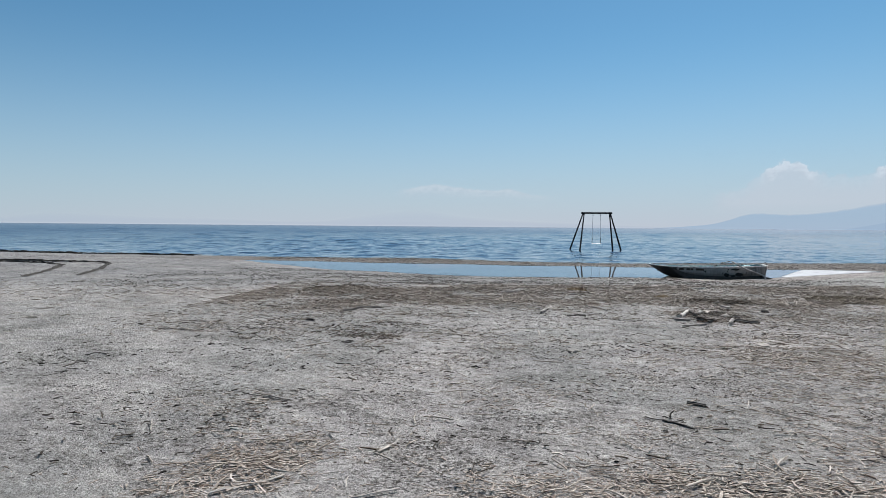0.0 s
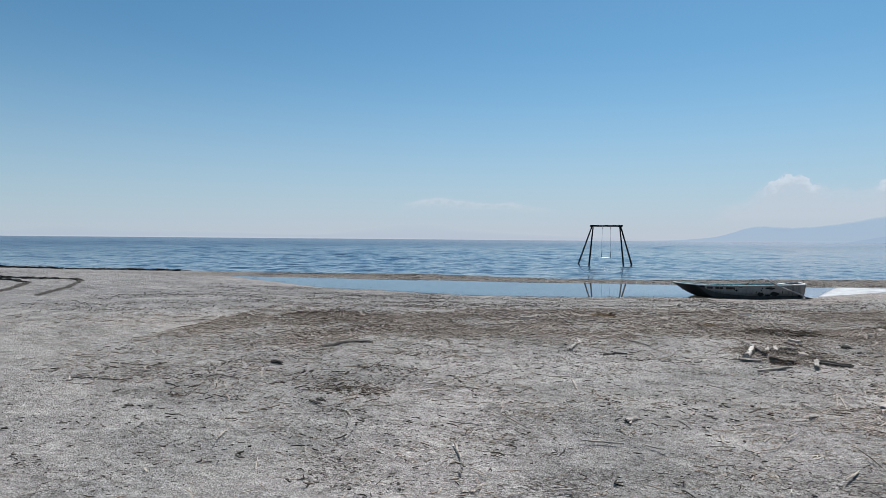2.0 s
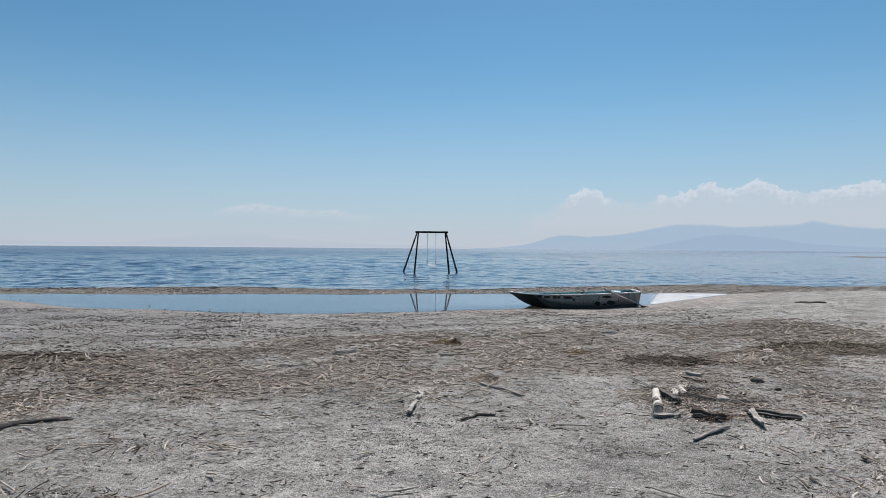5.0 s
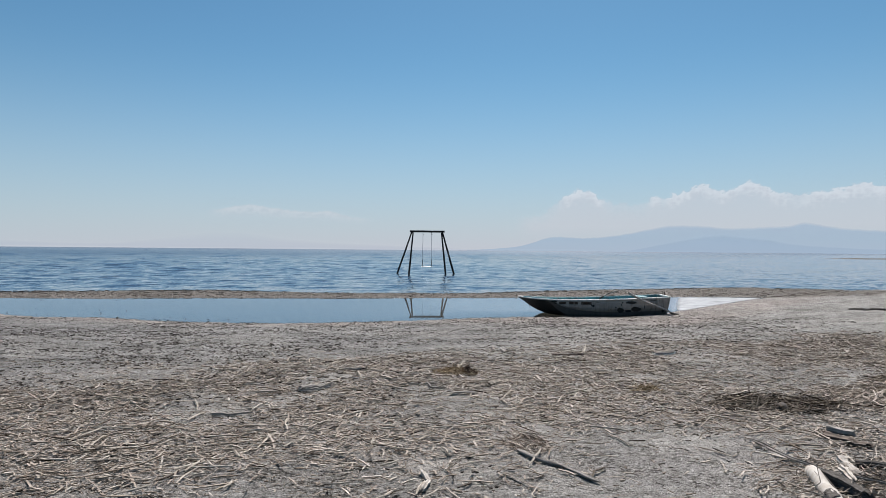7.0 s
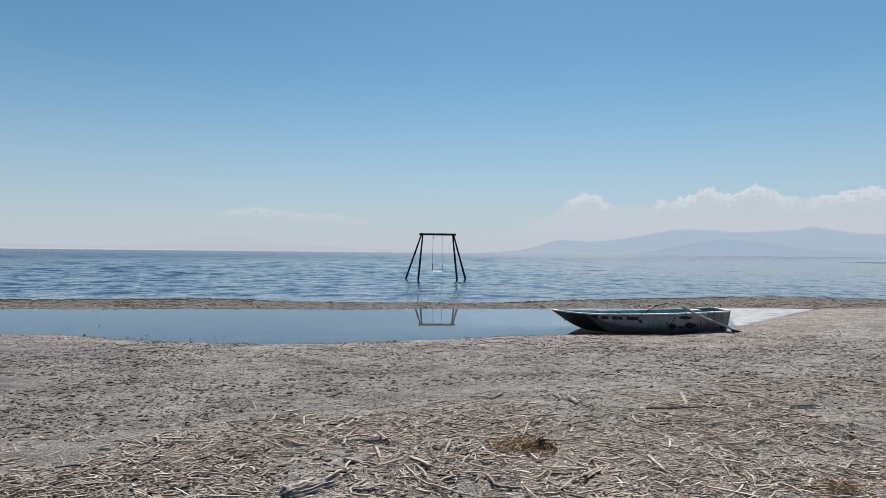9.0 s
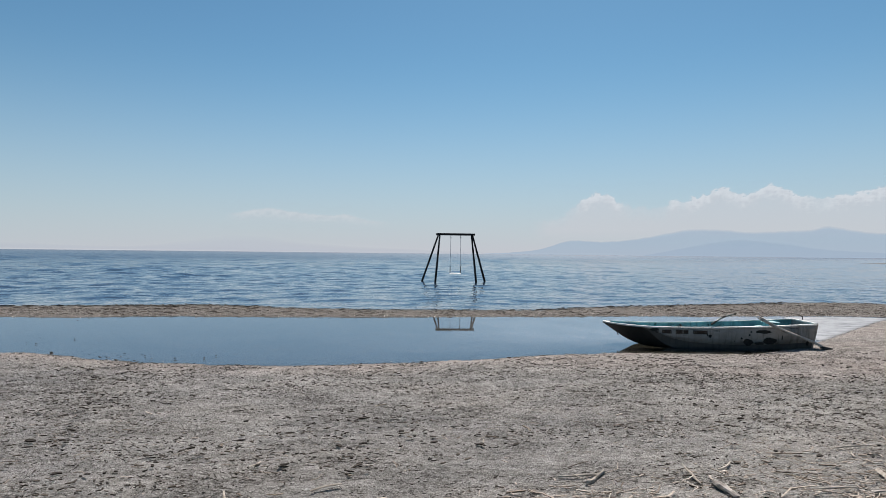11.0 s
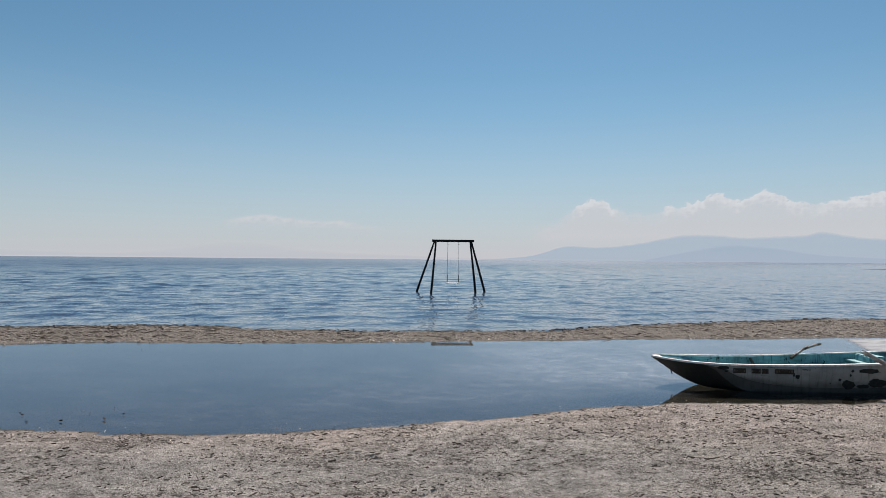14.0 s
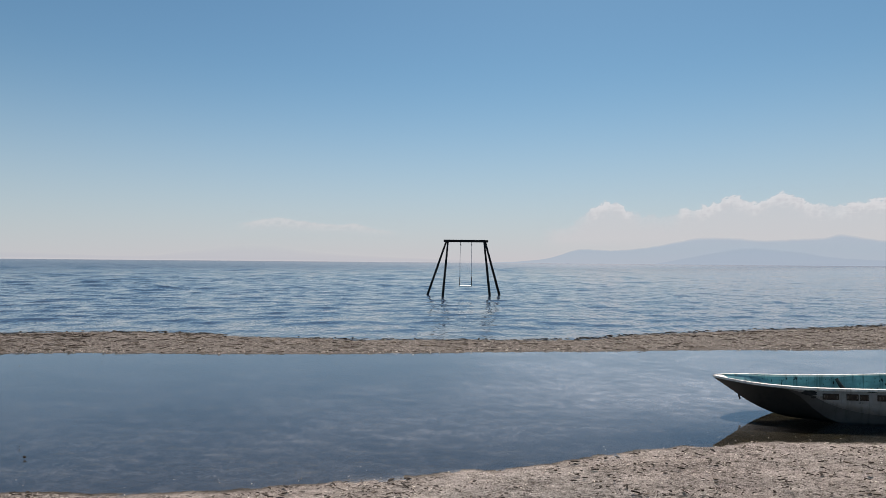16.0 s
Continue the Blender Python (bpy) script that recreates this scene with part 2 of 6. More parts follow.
def make_paint_mat(name, base, dirt, amount=0.5, rough=0.45, low=None, low_z=0.2):
    """Weathered paint; low: the colour of a dirty band below low_z on the thing."""
    m, nt, b = mat(name)
    v = coords(nt)
    big = noise_tex(nt, coords(nt, (1.6, 1.6, 3)), 1.7, 6, 0.62)
    fine = noise_tex(nt, v, 26, 5, 0.65)
    runs = noise_tex(nt, coords(nt, (16, 16, 1.6)), 1.0, 4, 0.6)
    col = mix(nt, ramp(nt, big, [(0.42, (0, 0, 0)), (0.75, (amount, amount, amount))]).outputs[0], base, dirt)
    col = mix(nt, ramp(nt, runs, [(0.52, (0, 0, 0)), (0.68, (amount, amount, amount))]).outputs[0], col, dirt)
    col = mix(nt, ramp(nt, fine, [(0.62, (0, 0, 0)), (0.72, (amount, amount, amount))]).outputs[0], col, tuple(0.5 * c for c in dirt))
    if low:
        tc = nt.nodes.new("ShaderNodeTexCoord")
        sep = nt.nodes.new("ShaderNodeSeparateXYZ")
        nt.links.new(tc.outputs["Object"], sep.inputs[0])
        add = nt.nodes.new("ShaderNodeMath")
        add.operation = "MULTIPLY_ADD"
        nt.links.new(big, add.inputs[0])
        add.inputs[1].default_value = 0.05
        nt.links.new(sep.outputs[2], add.inputs[2])
        f = ramp(nt, add.outputs[0], [(low_z, (1, 1, 1)), (low_z + 0.02, (0, 0, 0))]).outputs[0]
        col = mix(nt, f, col, low)
    nt.links.new(col, b.inputs["Base Color"])
    b.inputs["Roughness"].default_value = rough
    bump(nt, fine, 0.25, 0.003, b)
    return m


def make_plain_mat(name, base, rough=0.7, vary=0.35, scale=25, metal=0.0):
    m, nt, b = mat(name)
    n = noise_tex(nt, coords(nt), scale, 5, 0.6)
    lo, hi = tuple(c * (1 - vary) for c in base), tuple(min(1, c * (1 + vary)) for c in base)
    nt.links.new(ramp(nt, n, [(0.35, lo), (0.65, hi)]).outputs[0], b.inputs["Base Color"])
    b.inputs["Roughness"].default_value = rough
    b.inputs["Metallic"].default_value = metal
    b.inputs["Specular IOR Level"].default_value = 0.08
    bump(nt, n, 0.4, 0.004, b)
    return m


def make_haze_glow_mat(name, colour, top, bottom, soft=0.0):
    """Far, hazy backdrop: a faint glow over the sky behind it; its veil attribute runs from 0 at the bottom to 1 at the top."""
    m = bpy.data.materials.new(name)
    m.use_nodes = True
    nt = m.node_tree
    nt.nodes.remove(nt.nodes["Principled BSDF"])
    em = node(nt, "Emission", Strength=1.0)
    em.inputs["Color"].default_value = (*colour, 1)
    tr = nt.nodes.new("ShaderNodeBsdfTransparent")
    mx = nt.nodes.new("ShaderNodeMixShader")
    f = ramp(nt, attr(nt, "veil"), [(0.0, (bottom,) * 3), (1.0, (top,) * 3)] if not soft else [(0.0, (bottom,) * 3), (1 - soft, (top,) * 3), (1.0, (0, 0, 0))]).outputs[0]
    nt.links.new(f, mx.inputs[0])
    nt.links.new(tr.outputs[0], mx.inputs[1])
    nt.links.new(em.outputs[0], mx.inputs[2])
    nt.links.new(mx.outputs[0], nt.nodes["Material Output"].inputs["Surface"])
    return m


M_GROUND = make_ground_mat()
M_LAKE = make_lake_mat()
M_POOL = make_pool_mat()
M_REED = make_reed_mat("bleached_reed", [(0.0, (0.15, 0.118, 0.094)), (0.2, (0.265, 0.222, 0.186)), (0.65, (0.375, 0.33, 0.285)), (0.88, (0.425, 0.383, 0.34)), (1.0, (0.5, 0.46, 0.415))])
M_STALK = make_wood_mat("stout_reed", (0.39, 0.352, 0.305), (0.17, 0.142, 0.11), (4, 30, 30))
M_PALE_SKIN = make_pale_skin_mat()
M_REED_BROWN = make_reed_mat("brown_reed", [(0.0, (0.11, 0.082, 0.064)), (0.4, (0.26, 0.208, 0.172)), (0.8, (0.40, 0.345, 0.298)), (1.0, (0.52, 0.47, 0.42))])
M_BARKBITS = make_reed_mat("bark_crumbs", [(0.0, (0.05, 0.03, 0.022)), (1.0, (0.19, 0.12, 0.085))])
M_REED_DARK = make_reed_mat("rotted_reed", [(0.0, (0.022, 0.017, 0.013)), (0.5, (0.06, 0.046, 0.034)), (0.85, (0.14, 0.112, 0.085)), (1.0, (0.3, 0.255, 0.205))])
M_BITS = make_reed_mat("dark_crumbs", [(0.0, (0.015, 0.013, 0.011)), (0.6, (0.045, 0.038, 0.032)), (1.0, (0.11, 0.095, 0.08))], 0.9)
M_SHELL = make_reed_mat("shell_grit", [(0.0, (0.35, 0.29, 0.25)), (0.5, (0.55, 0.50, 0.45)), (1.0, (0.8, 0.77, 0.72))], 0.6)
M_GRASS = make_reed_mat("dry_brown_weed", [(0.0, (0.06, 0.048, 0.037)), (0.5, (0.17, 0.138, 0.104)), (1.0, (0.34, 0.29, 0.23))])
M_OCHRE = make_reed_mat("golden_dry_grass", [(0.0, (0.09, 0.06, 0.035)), (0.45, (0.25, 0.175, 0.1)), (0.8, (0.36, 0.28, 0.18)), (1.0, (0.46, 0.39, 0.29))])
M_PALE_WOOD = make_wood_mat("peeled_pale_wood", (0.44, 0.41, 0.375), (0.25, 0.218, 0.185), (6, 6, 2))
M_GREY_WOOD = make_wood_mat("weathered_grey_wood", (0.32, 0.295, 0.268), (0.11, 0.097, 0.085))
M_DARK_WOOD = make_wood_mat("dark_wet_wood", (0.085, 0.074, 0.066), (0.02, 0.017, 0.015))
M_BARK = make_wood_mat("brown_bark", (0.13, 0.098, 0.078), (0.03, 0.022, 0.017))
M_STONE = make_plain_mat("grey_stone", (0.32, 0.29, 0.26), 0.85)
M_DARK_STONE = make_plain_mat("dark_stone", (0.085, 0.078, 0.07), 0.8)
M_HULL = make_paint_mat("chalky_white_hull", (0.305, 0.272, 0.248), (0.105, 0.08, 0.064), 0.62, 0.6)
# grime plus the shade of the lower side, both in the colour
M_STRAKE = make_paint_mat("grimy_shaded_strake", (0.078, 0.068, 0.06), (0.024, 0.019, 0.016), 0.6, 0.6)
M_STROKE = make_plain_mat("faded_letter_paint", (0.12, 0.09, 0.07), 0.7)
# dirt, with the underside's shade painted into the base colour
M_BOTTOM = make_paint_mat("dirty_shaded_bottom", (0.036, 0.03, 0.025), (0.012, 0.009, 0.007), 0.7, 0.7)
M_RAIL = make_paint_mat("white_gunwale_paint", (0.70, 0.69, 0.66), (0.2, 0.16, 0.13), 0.6, 0.45)
M_TEAL = make_paint_mat("worn_turquoise_paint", (0.16, 0.37, 0.40), (0.03, 0.06, 0.06), 0.85, 0.5)
M_SCUFF = make_plain_mat("black_scuff", (0.03, 0.027, 0.025), 0.8)
M_RUST = make_plain_mat("brown_marking", (0.055, 0.036, 0.027), 0.8)
M_SWING = make_plain_mat("dark_weathered_timber", (0.022, 0.019, 0.018), 0.8, 0.4, 12)
M_ROPE = make_plain_mat("pale_chain", (0.30, 0.33, 0.36), 0.5, 0.3, 60)
M_SEAT = make_plain_mat("white_seat_board", (0.88, 0.87, 0.84), 0.6, 0.1)
M_MUD = make_plain_mat("dark_wet_rut_mud", (0.03, 0.027, 0.023), 0.75, 0.5, 4)


# ---- helpers for meshes ----
def part(name, bm, material, parent=None, label="", smooth=False):
    me = bpy.data.meshes.new(name)
    bm.normal_update()
    bm.to_mesh(me)
    bm.free()
    if smooth:
        for p in me.polygons:
            p.use_smooth = True
    me.materials.append(material)
    ob = new(name, me)
    if parent:
        ob.parent = parent
    return tagged(ob, label)


def empty(name, m, label, category, group="", kind=""):
    ob = new(name)
    ob.empty_display_size = 0.1
    ob.matrix_world = m
    return tagged(ob, label, category, group, kind)


def bulk(name, verts, faces, material, smooth=False):
    """A mesh from numpy arrays: faces all of one length."""
    me = bpy.data.meshes.new(name)
    verts, faces = np.asarray(verts, dtype=np.float32), np.asarray(faces, dtype=np.int32)
    n, k = faces.shape
    me.vertices.add(len(verts))
    me.vertices.foreach_set("co", verts.ravel())
    me.loops.add(n * k)
    me.loops.foreach_set("vertex_index", faces.ravel())
    me.polygons.add(n)
    me.polygons.foreach_set("loop_start", np.arange(n, dtype=np.int32) * k)
    me.polygons.foreach_set("use_smooth", np.full(n, smooth))
    me.update(calc_edges=True)
    me.materials.append(material)
    return new(name, me)


def paint(ob, name, values):
    a = ob.data.attributes.new(name, "FLOAT", "POINT")
    a.data.foreach_set("value", np.asarray(values, dtype=np.float32))


def tube(bm, points, radii, sides=8, rough=0.0, rng=None, flat=1.0):
    """A closed, tapered tube along points; flat squashes it."""
    pts = [Vector(p) for p in points]
    rings = []
    for k, p in enumerate(pts):
        d = (pts[min(k + 1, len(pts) - 1)] - pts[max(k - 1, 0)]).normalized()
        side = d.cross(Vector((0, 0, 1)))
        side = side.normalized() if side.length > 1e-3 else Vector((1, 0, 0))
        up = side.cross(d).normalized()
        ring = []
        for a in range(sides):
            ang = 2 * math.pi * a / sides
            r = radii[k] * (1 + (rough * (rng.random() - 0.5) if rng else 0))
            ring.append(bm.verts.new(p + side * math.cos(ang) * r + up * math.sin(ang) * r * flat))
        rings.append(ring)
    for r0, r1 in zip(rings, rings[1:]):
        for a in range(sides):
            bm.faces.new((r0[a], r0[(a + 1) % sides], r1[(a + 1) % sides], r1[a]))
    bm.faces.new(rings[0][::-1])
    bm.faces.new(rings[-1])
    bmesh.ops.recalc_face_normals(bm, faces=bm.faces)
    return bm


def box(bm, lo, hi, bevel=0.0):
    r = bmesh.ops.create_cube(bm, size=1.0)
    size = [b - a for a, b in zip(lo, hi)]
    mid = [(a + b) / 2 for a, b in zip(lo, hi)]
    bmesh.ops.scale(bm, vec=size, verts=r["verts"])
    bmesh.ops.translate(bm, vec=mid, verts=r["verts"])
    if bevel:
        edges = {e for v in r["verts"] for e in v.link_edges}
        bmesh.ops.bevel(bm, geom=list(edges), offset=bevel, segments=2, affect="EDGES")
    return bm


def vnoise(x, y, seed=0):
    """Smooth value noise, 0 to 1, on numpy arrays."""
    xi, yi = np.floor(x).astype(np.int64), np.floor(y).astype(np.int64)
    fx, fy = x - xi, y - yi
    fx, fy = fx * fx * (3 - 2 * fx), fy * fy * (3 - 2 * fy)

    def h(a, b):
        n = (a * 374761393 + b * 668265263 + seed * 974634777) & 0xFFFFFFFF
        n = ((n ^ (n >> 13)) * 1274126177) & 0xFFFFFFFF
        return ((n ^ (n >> 16)) & 0xFFFF) / 65535.0

    return (h(xi, yi) * (1 - fx) + h(xi + 1, yi) * fx) * (1 - fy) + (h(xi, yi + 1) * (1 - fx) + h(xi + 1, yi + 1) * fx) * fy


def fbm(x, y, octaves=4, seed=0):
    total, amp, norm = 0, 1.0, 0
    for o in range(octaves):
        total = total + amp * vnoise(x * 2**o + 17.3 * o, y * 2**o - 9.1 * o, seed + o)
        norm += amp
        amp *= 0.5
    return total / norm


def smooth01(v):
    v = np.clip(v, 0, 1)
    return v * v * (3 - 2 * v)


def curve_of(knots):
    """A smooth line y(x) through a few knots (cubic Hermite)."""
    kx, ky = np.array(knots, dtype=float).T
    slope = np.gradient(ky, kx)

    def at(x):
        x = np.asarray(x, dtype=float)
        k = np.clip(np.searchsorted(kx, x) - 1, 0, len(kx) - 2)
        w = kx[k + 1] - kx[k]
        t = np.clip((x - kx[k]) / w, 0, 1)
        return (2 * t**3 - 3 * t**2 + 1) * ky[k] + (t**3 - 2 * t**2 + t) * w * slope[k] + (-2 * t**3 + 3 * t**2) * ky[k + 1] + (t**3 - t**2) * w * slope[k + 1]

    return at


# ---- the lie of the land (water at z = 0) ----
NEAR = curve_of([(-60, 90), (-30, 44), (-19, 32.5), (-15.8, 29.8), (-12, 27.0), (-9.3, 25.1), (-7, 24.6), (-5.6, 24.0), (-4.2, 23.65), (-2.2, 23.6), (-0.9, 23.85), (1.6, 24.5), (3, 24.85), (4.2, 24.75), (5.2, 24.75), (6.3, 25.2), (7.5, 26.2), (10, 28.5), (12.1, 30.4), (13.3, 31.4), (15, 33.2), (30, 50), (60, 90)])
FAR = curve_of([(-60, 10), (-30, 24), (-19, 29.6), (-16.8, 30.4), (-12.4, 30.8), (-10, 30.6), (-7.5, 30.95), (-4, 30.9), (0, 31.15), (4, 31.5), (7.5, 31.65), (11, 31.95), (12.5, 31.9), (13.8, 31.5), (15, 30.8), (30, 20), (60, 10)])
LAKE = curve_of([(-200, 36), (-60, 34.5), (-35, 34.1), (-28, 33.5), (-22, 33.9), (-13.7, 34.0), (-9, 34.7), (-7, 34.7), (-4, 33.8), (0.3, 33.4), (3.2, 33.7), (6.5, 35.1), (10.5, 36.3), (14.5, 37.3), (16.3, 36.6), (20, 35.0), (30, 33.5), (60, 31), (200, 20)])


def wobble(x, y):
    return 0.35 * (fbm(x * 0.7, y * 0.7, 3, 40) - 0.5) + 0.16 * (fbm(x * 4, y * 4, 3, 44) - 0.5)


def waters(x, y):
    """How far (x, y) lies inside the pool and inside the lake; negative on land."""
    w = wobble(x, y)
    return np.minimum(y - NEAR(x), FAR(x) - y) + w, y - LAKE(x) + w


def land(x, y, detail=True):
    pool, lake = waters(x, y)
    d = np.minimum(-pool, -lake)
    dry = np.interp(d, [0, 1.5, 2.7, 4.5, 7.5, 9.5, 12, 30, 400, 4000], [0, 0.06, 0.125, 0.21, 0.35, 0.325, 0.29, 0.31, 0.8, 2.0])
    dry = dry * (1 - 0.45 * smooth01((-x - 7) / 8)) * np.where(y > FAR(x), 1.5, 1.0)
    z = np.where(d > 0, dry, 0)
    z = np.where(pool > 0, -np.minimum(0.085 * pool, 0.2), z)
    z = np.where(lake > 0, -np.minimum(0.06 * lake, 2.5), z)
    if detail:
        near = smooth01((60 - np.abs(x)) / 30) * smooth01((60 - np.abs(y - 15)) / 20)
        lift = smooth01((d + 0.1) / 0.8)
        rough = 1 + 1.1 * smooth01((y - 17.5) / 4)
        bumps = 0.042 * (fbm(x * 1.1, y * 1.1, 3, 3) - 0.5) + 0.016 * rough * (fbm(x * 4.5, y * 4.5, 3, 7) - 0.5)
        pits = -0.011 * rough * smooth01((fbm(x * 5, y * 7.5, 2, 11) - 0.58) / 0.1) + 0.015 * rough * (fbm(x * 9, y * 13, 2, 13) - 0.5)
        z = z + near * lift * (bumps + pits)
        z = np.where(d > 0.12, np.maximum(z, 0.006 + 0.02 * smooth01((d - 0.12) / 0.5)), z)
    return z


def blob(x, y, cx, cy, rx, ry):
    return smooth01(1.25 - np.hypot((x - cx) / rx, (y - cy) / ry))


def litter(x, y):
    """How thickly the reed lies, 0 to 1."""
    edge = 17.6 + 0.3 * x + 1.6 * (fbm(x * 0.6, y * 0.6, 3, 60) - 0.5)
    start = 11.2 + 0.15 * np.clip(x, -6, 0) + 2.6 * (fbm(x * 0.5, y * 0.5, 3, 64) - 0.5)
    band = smooth01((edge - y) / 1.8) * smooth01((y - start) / 3.6)
    band = band * (1 - 0.9 * blob(x, y, 1.45, 13.1, 1.35, 0.95))
    right = smooth01((x - 0.9 - 0.12 * (y - 6)) / 1.6) * smooth01((y - 4) / 2) * smooth01((13.5 - y) / 3) * 0.2
    front = 1.0 * blob(x, y, 1.35, 4.1, 1.9, 1.0) + 0.65 * blob(x, y, -1.95, 4.3, 0.5, 0.9)
    heap = 0.9 * blob(x, y, 2.4, 12.2, 0.9, 0.9)
    left = 0.35 * blob(x, y, -4.6, 15, 3.5, 2) + 0.25 * blob(x, y, -7, 11, 4, 3)
    patchy = 0.3 + 1.0 * smooth01((fbm(x * 0.9, y * 0.9, 4, 70) - 0.33) / 0.3)
    thick = np.maximum(np.maximum.reduce([band, right, heap, left]) * patchy, front * (0.6 + 0.5 * patchy))
    return np.clip(thick + 0.10 * smooth01((edge - y) / 2) * smooth01((fbm(x * 1.6, y * 1.6, 3, 74) - 0.45) / 0.2), 0, 1)


def axis_steps(lo, hi, step, far, growth=1.13):
    mid = list(np.arange(lo, hi, step))
    out, s, p = [], step, hi
    while p < far:
        out.append(p)
        s *= growth
        p += s
    out.append(far)
    back, s, p = [], step, lo
    while p > -far:
        s *= growth
        p -= s
        back.append(max(p, -far))
    return np.array(back[::-1] + mid + out)


def grid_faces(nx, ny):
    i = np.arange(nx * ny).reshape(ny, nx)
    return np.stack([i[:-1, :-1], i[:-1, 1:], i[1:, 1:], i[1:, :-1]], -1).reshape(-1, 4)


def build_ground():
    gx = axis_steps(-5.5, 6.5, 0.05, 4500, 1.07)
    gy = np.concatenate([axis_steps(3.0, 24.6, 0.04, 4500, 1.1)])
    gy = np.concatenate([gy[gy < 24.6], np.arange(24.6, 38, 0.07), 38 + np.cumsum(0.07 * 1.12 ** np.arange(78))])
    gy = np.append(gy[gy < 4400], 4500)
    X, Y = np.meshgrid(gx, gy)
    Z = land(X, Y)
    ob = bulk("ground", np.stack([X, Y, Z], -1).reshape(-1, 3), grid_faces(len(gx), len(gy)), M_GROUND, True)
    pool, lake = waters(X, Y)
    d = np.minimum(-pool, -lake).ravel()
    paint(ob, "litter", 0.6 * litter(X, Y).ravel() )
    dry = smooth01((14.5 + 0.4 * X - Y) / 5) * smooth01((X + 7) / 5) * smooth01((fbm(X * 0.7, Y * 0.7, 4, 130) - 0.3) / 0.3)
    paint(ob, "dry", 0.8 * dry.ravel())
    damp = 0.85 * smooth01((-X - 0.5) / 6) * smooth01((Y - 13.5) / 4) * smooth01((fbm(X * 0.5, Y * 0.9, 4, 150) - 0.2) / 0.35)
    damp = np.maximum(damp, 0.5 * smooth01((Y - 16.5) / 3) * smooth01((2.4 - X) / 2.4) * smooth01((-pool - 0.4) / 0.8) * (pool < 0) * smooth01((fbm(X * 0.6 + Y * 0.2, Y * 1.2 - X * 0.3, 4, 151) - 0.25) / 0.35))
    paint(ob, "damp", damp.ravel())
    crust = smooth01((7.5 - d) / 3) * (Y.ravel() < 31) * smooth01((fbm(X * 0.7 + Y * 0.25, Y * 1.6 - X * 0.35, 4, 152).ravel() - 0.36) / 0.2)
    paint(ob, "crust", crust)
    paint(ob, "bar", smooth01((Y - FAR(X) + 0.5) / 0.5).ravel() * smooth01((X.ravel() + 24) / 8) * 0.9)
    paint(ob, "shore", smooth01((1.6 + 2.2 * smooth01((X.ravel() - 0.5) / 3) - d) / 1.5) * (0.3 + 0.7 * fbm(X * 1.2, Y * 1.2, 3, 81).ravel()) * (Y.ravel() < 31))
    paint(ob, "wet", np.maximum(smooth01((0.10 - d) / 0.12), 0.55 * smooth01((-lake.ravel() + 0.0 < 0.5) * (0.5 + lake.ravel()) / 0.4)))
    tagged(ob, "grey cracked mud beach with bleached reed litter and shell sand", "ground", kind="structure")


build_ground()


def build_lake():
    gx = axis_steps(-24, 30, 0.19, 4500, 1.07)
    v = np.concatenate([np.arange(0, 26, 0.09), 26 + np.cumsum(0.09 * 1.013 ** np.arange(520))])
    v = np.append(v[v < 4300], 4400)
    X, V = np.meshgrid(gx, v)
    Y = LAKE(X) - 0.9 + V
    rng = np.random.default_rng(5)
    Z = np.zeros_like(X)
    step = np.gradient(v)[:, None] * np.ones_like(X)
    warp = 5 * (fbm(X * 0.5, Y * 0.5, 3, 90) - 0.5)

    def crest(p):
        return ((1 + np.sin(p)) / 2) ** 3.4

    for k in range(18):
        lam = 0.8 * 1.085 ** k
        amp = 0.0062 * lam ** 0.85
        ang = rng.normal(0.08, 0.72)
        w = 2 * math.pi / lam
        gust = 0.45 + 1.0 * fbm(X * 0.45 + 3 * lam, Y * 0.5, 2, 95)
        Z += amp * gust * crest(w * (Y * math.cos(ang) + X * math.sin(ang)) + warp * (0.5 + 0.5 / lam) + rng.uniform(0, 6)) * smooth01((lam / 3.0 - step) / (lam / 6))
    for k in range(16):
        lam = 3.0 * 1.14 ** k
        ang = rng.normal(0.08, 0.9)
        w = 2 * math.pi / lam
        gust = 0.5 + 0.9 * fbm(X * 0.8 / lam, Y * 0.8 / lam, 2, 97 + k)
        Z += 0.0062 * lam * gust * crest(w * (Y * math.cos(ang) + X * math.sin(ang)) + rng.uniform(0, 6)) * smooth01((V - 10) / (6 * lam)) * smooth01((lam / 3.0 - step) / (lam / 6))
    # calmer in the lee of the mountains
    Z *= (0.35 + 0.65 * smooth01((V - 0.8) / 3)) * (1 - 0.6 * smooth01((X / (Y + 5) + 0.02) / 0.45) * smooth01((V - 2) / 25)) * (1 + 0.35 * smooth01((-X / (Y + 5) - 0.05) / 0.4))
    calm = np.mean(Z[(V > 5) & (V < 20) & (np.abs(X) < 15)])
    Z -= (calm + 0.02) * smooth01(V / 4)
    ob = bulk("lake", np.stack([X, Y, Z], -1).reshape(-1, 3), grid_faces(len(gx), len(v)), M_LAKE, True)
    tagged(ob, "wide blue lake with small wind ripples", "lake", kind="structure")


build_lake()


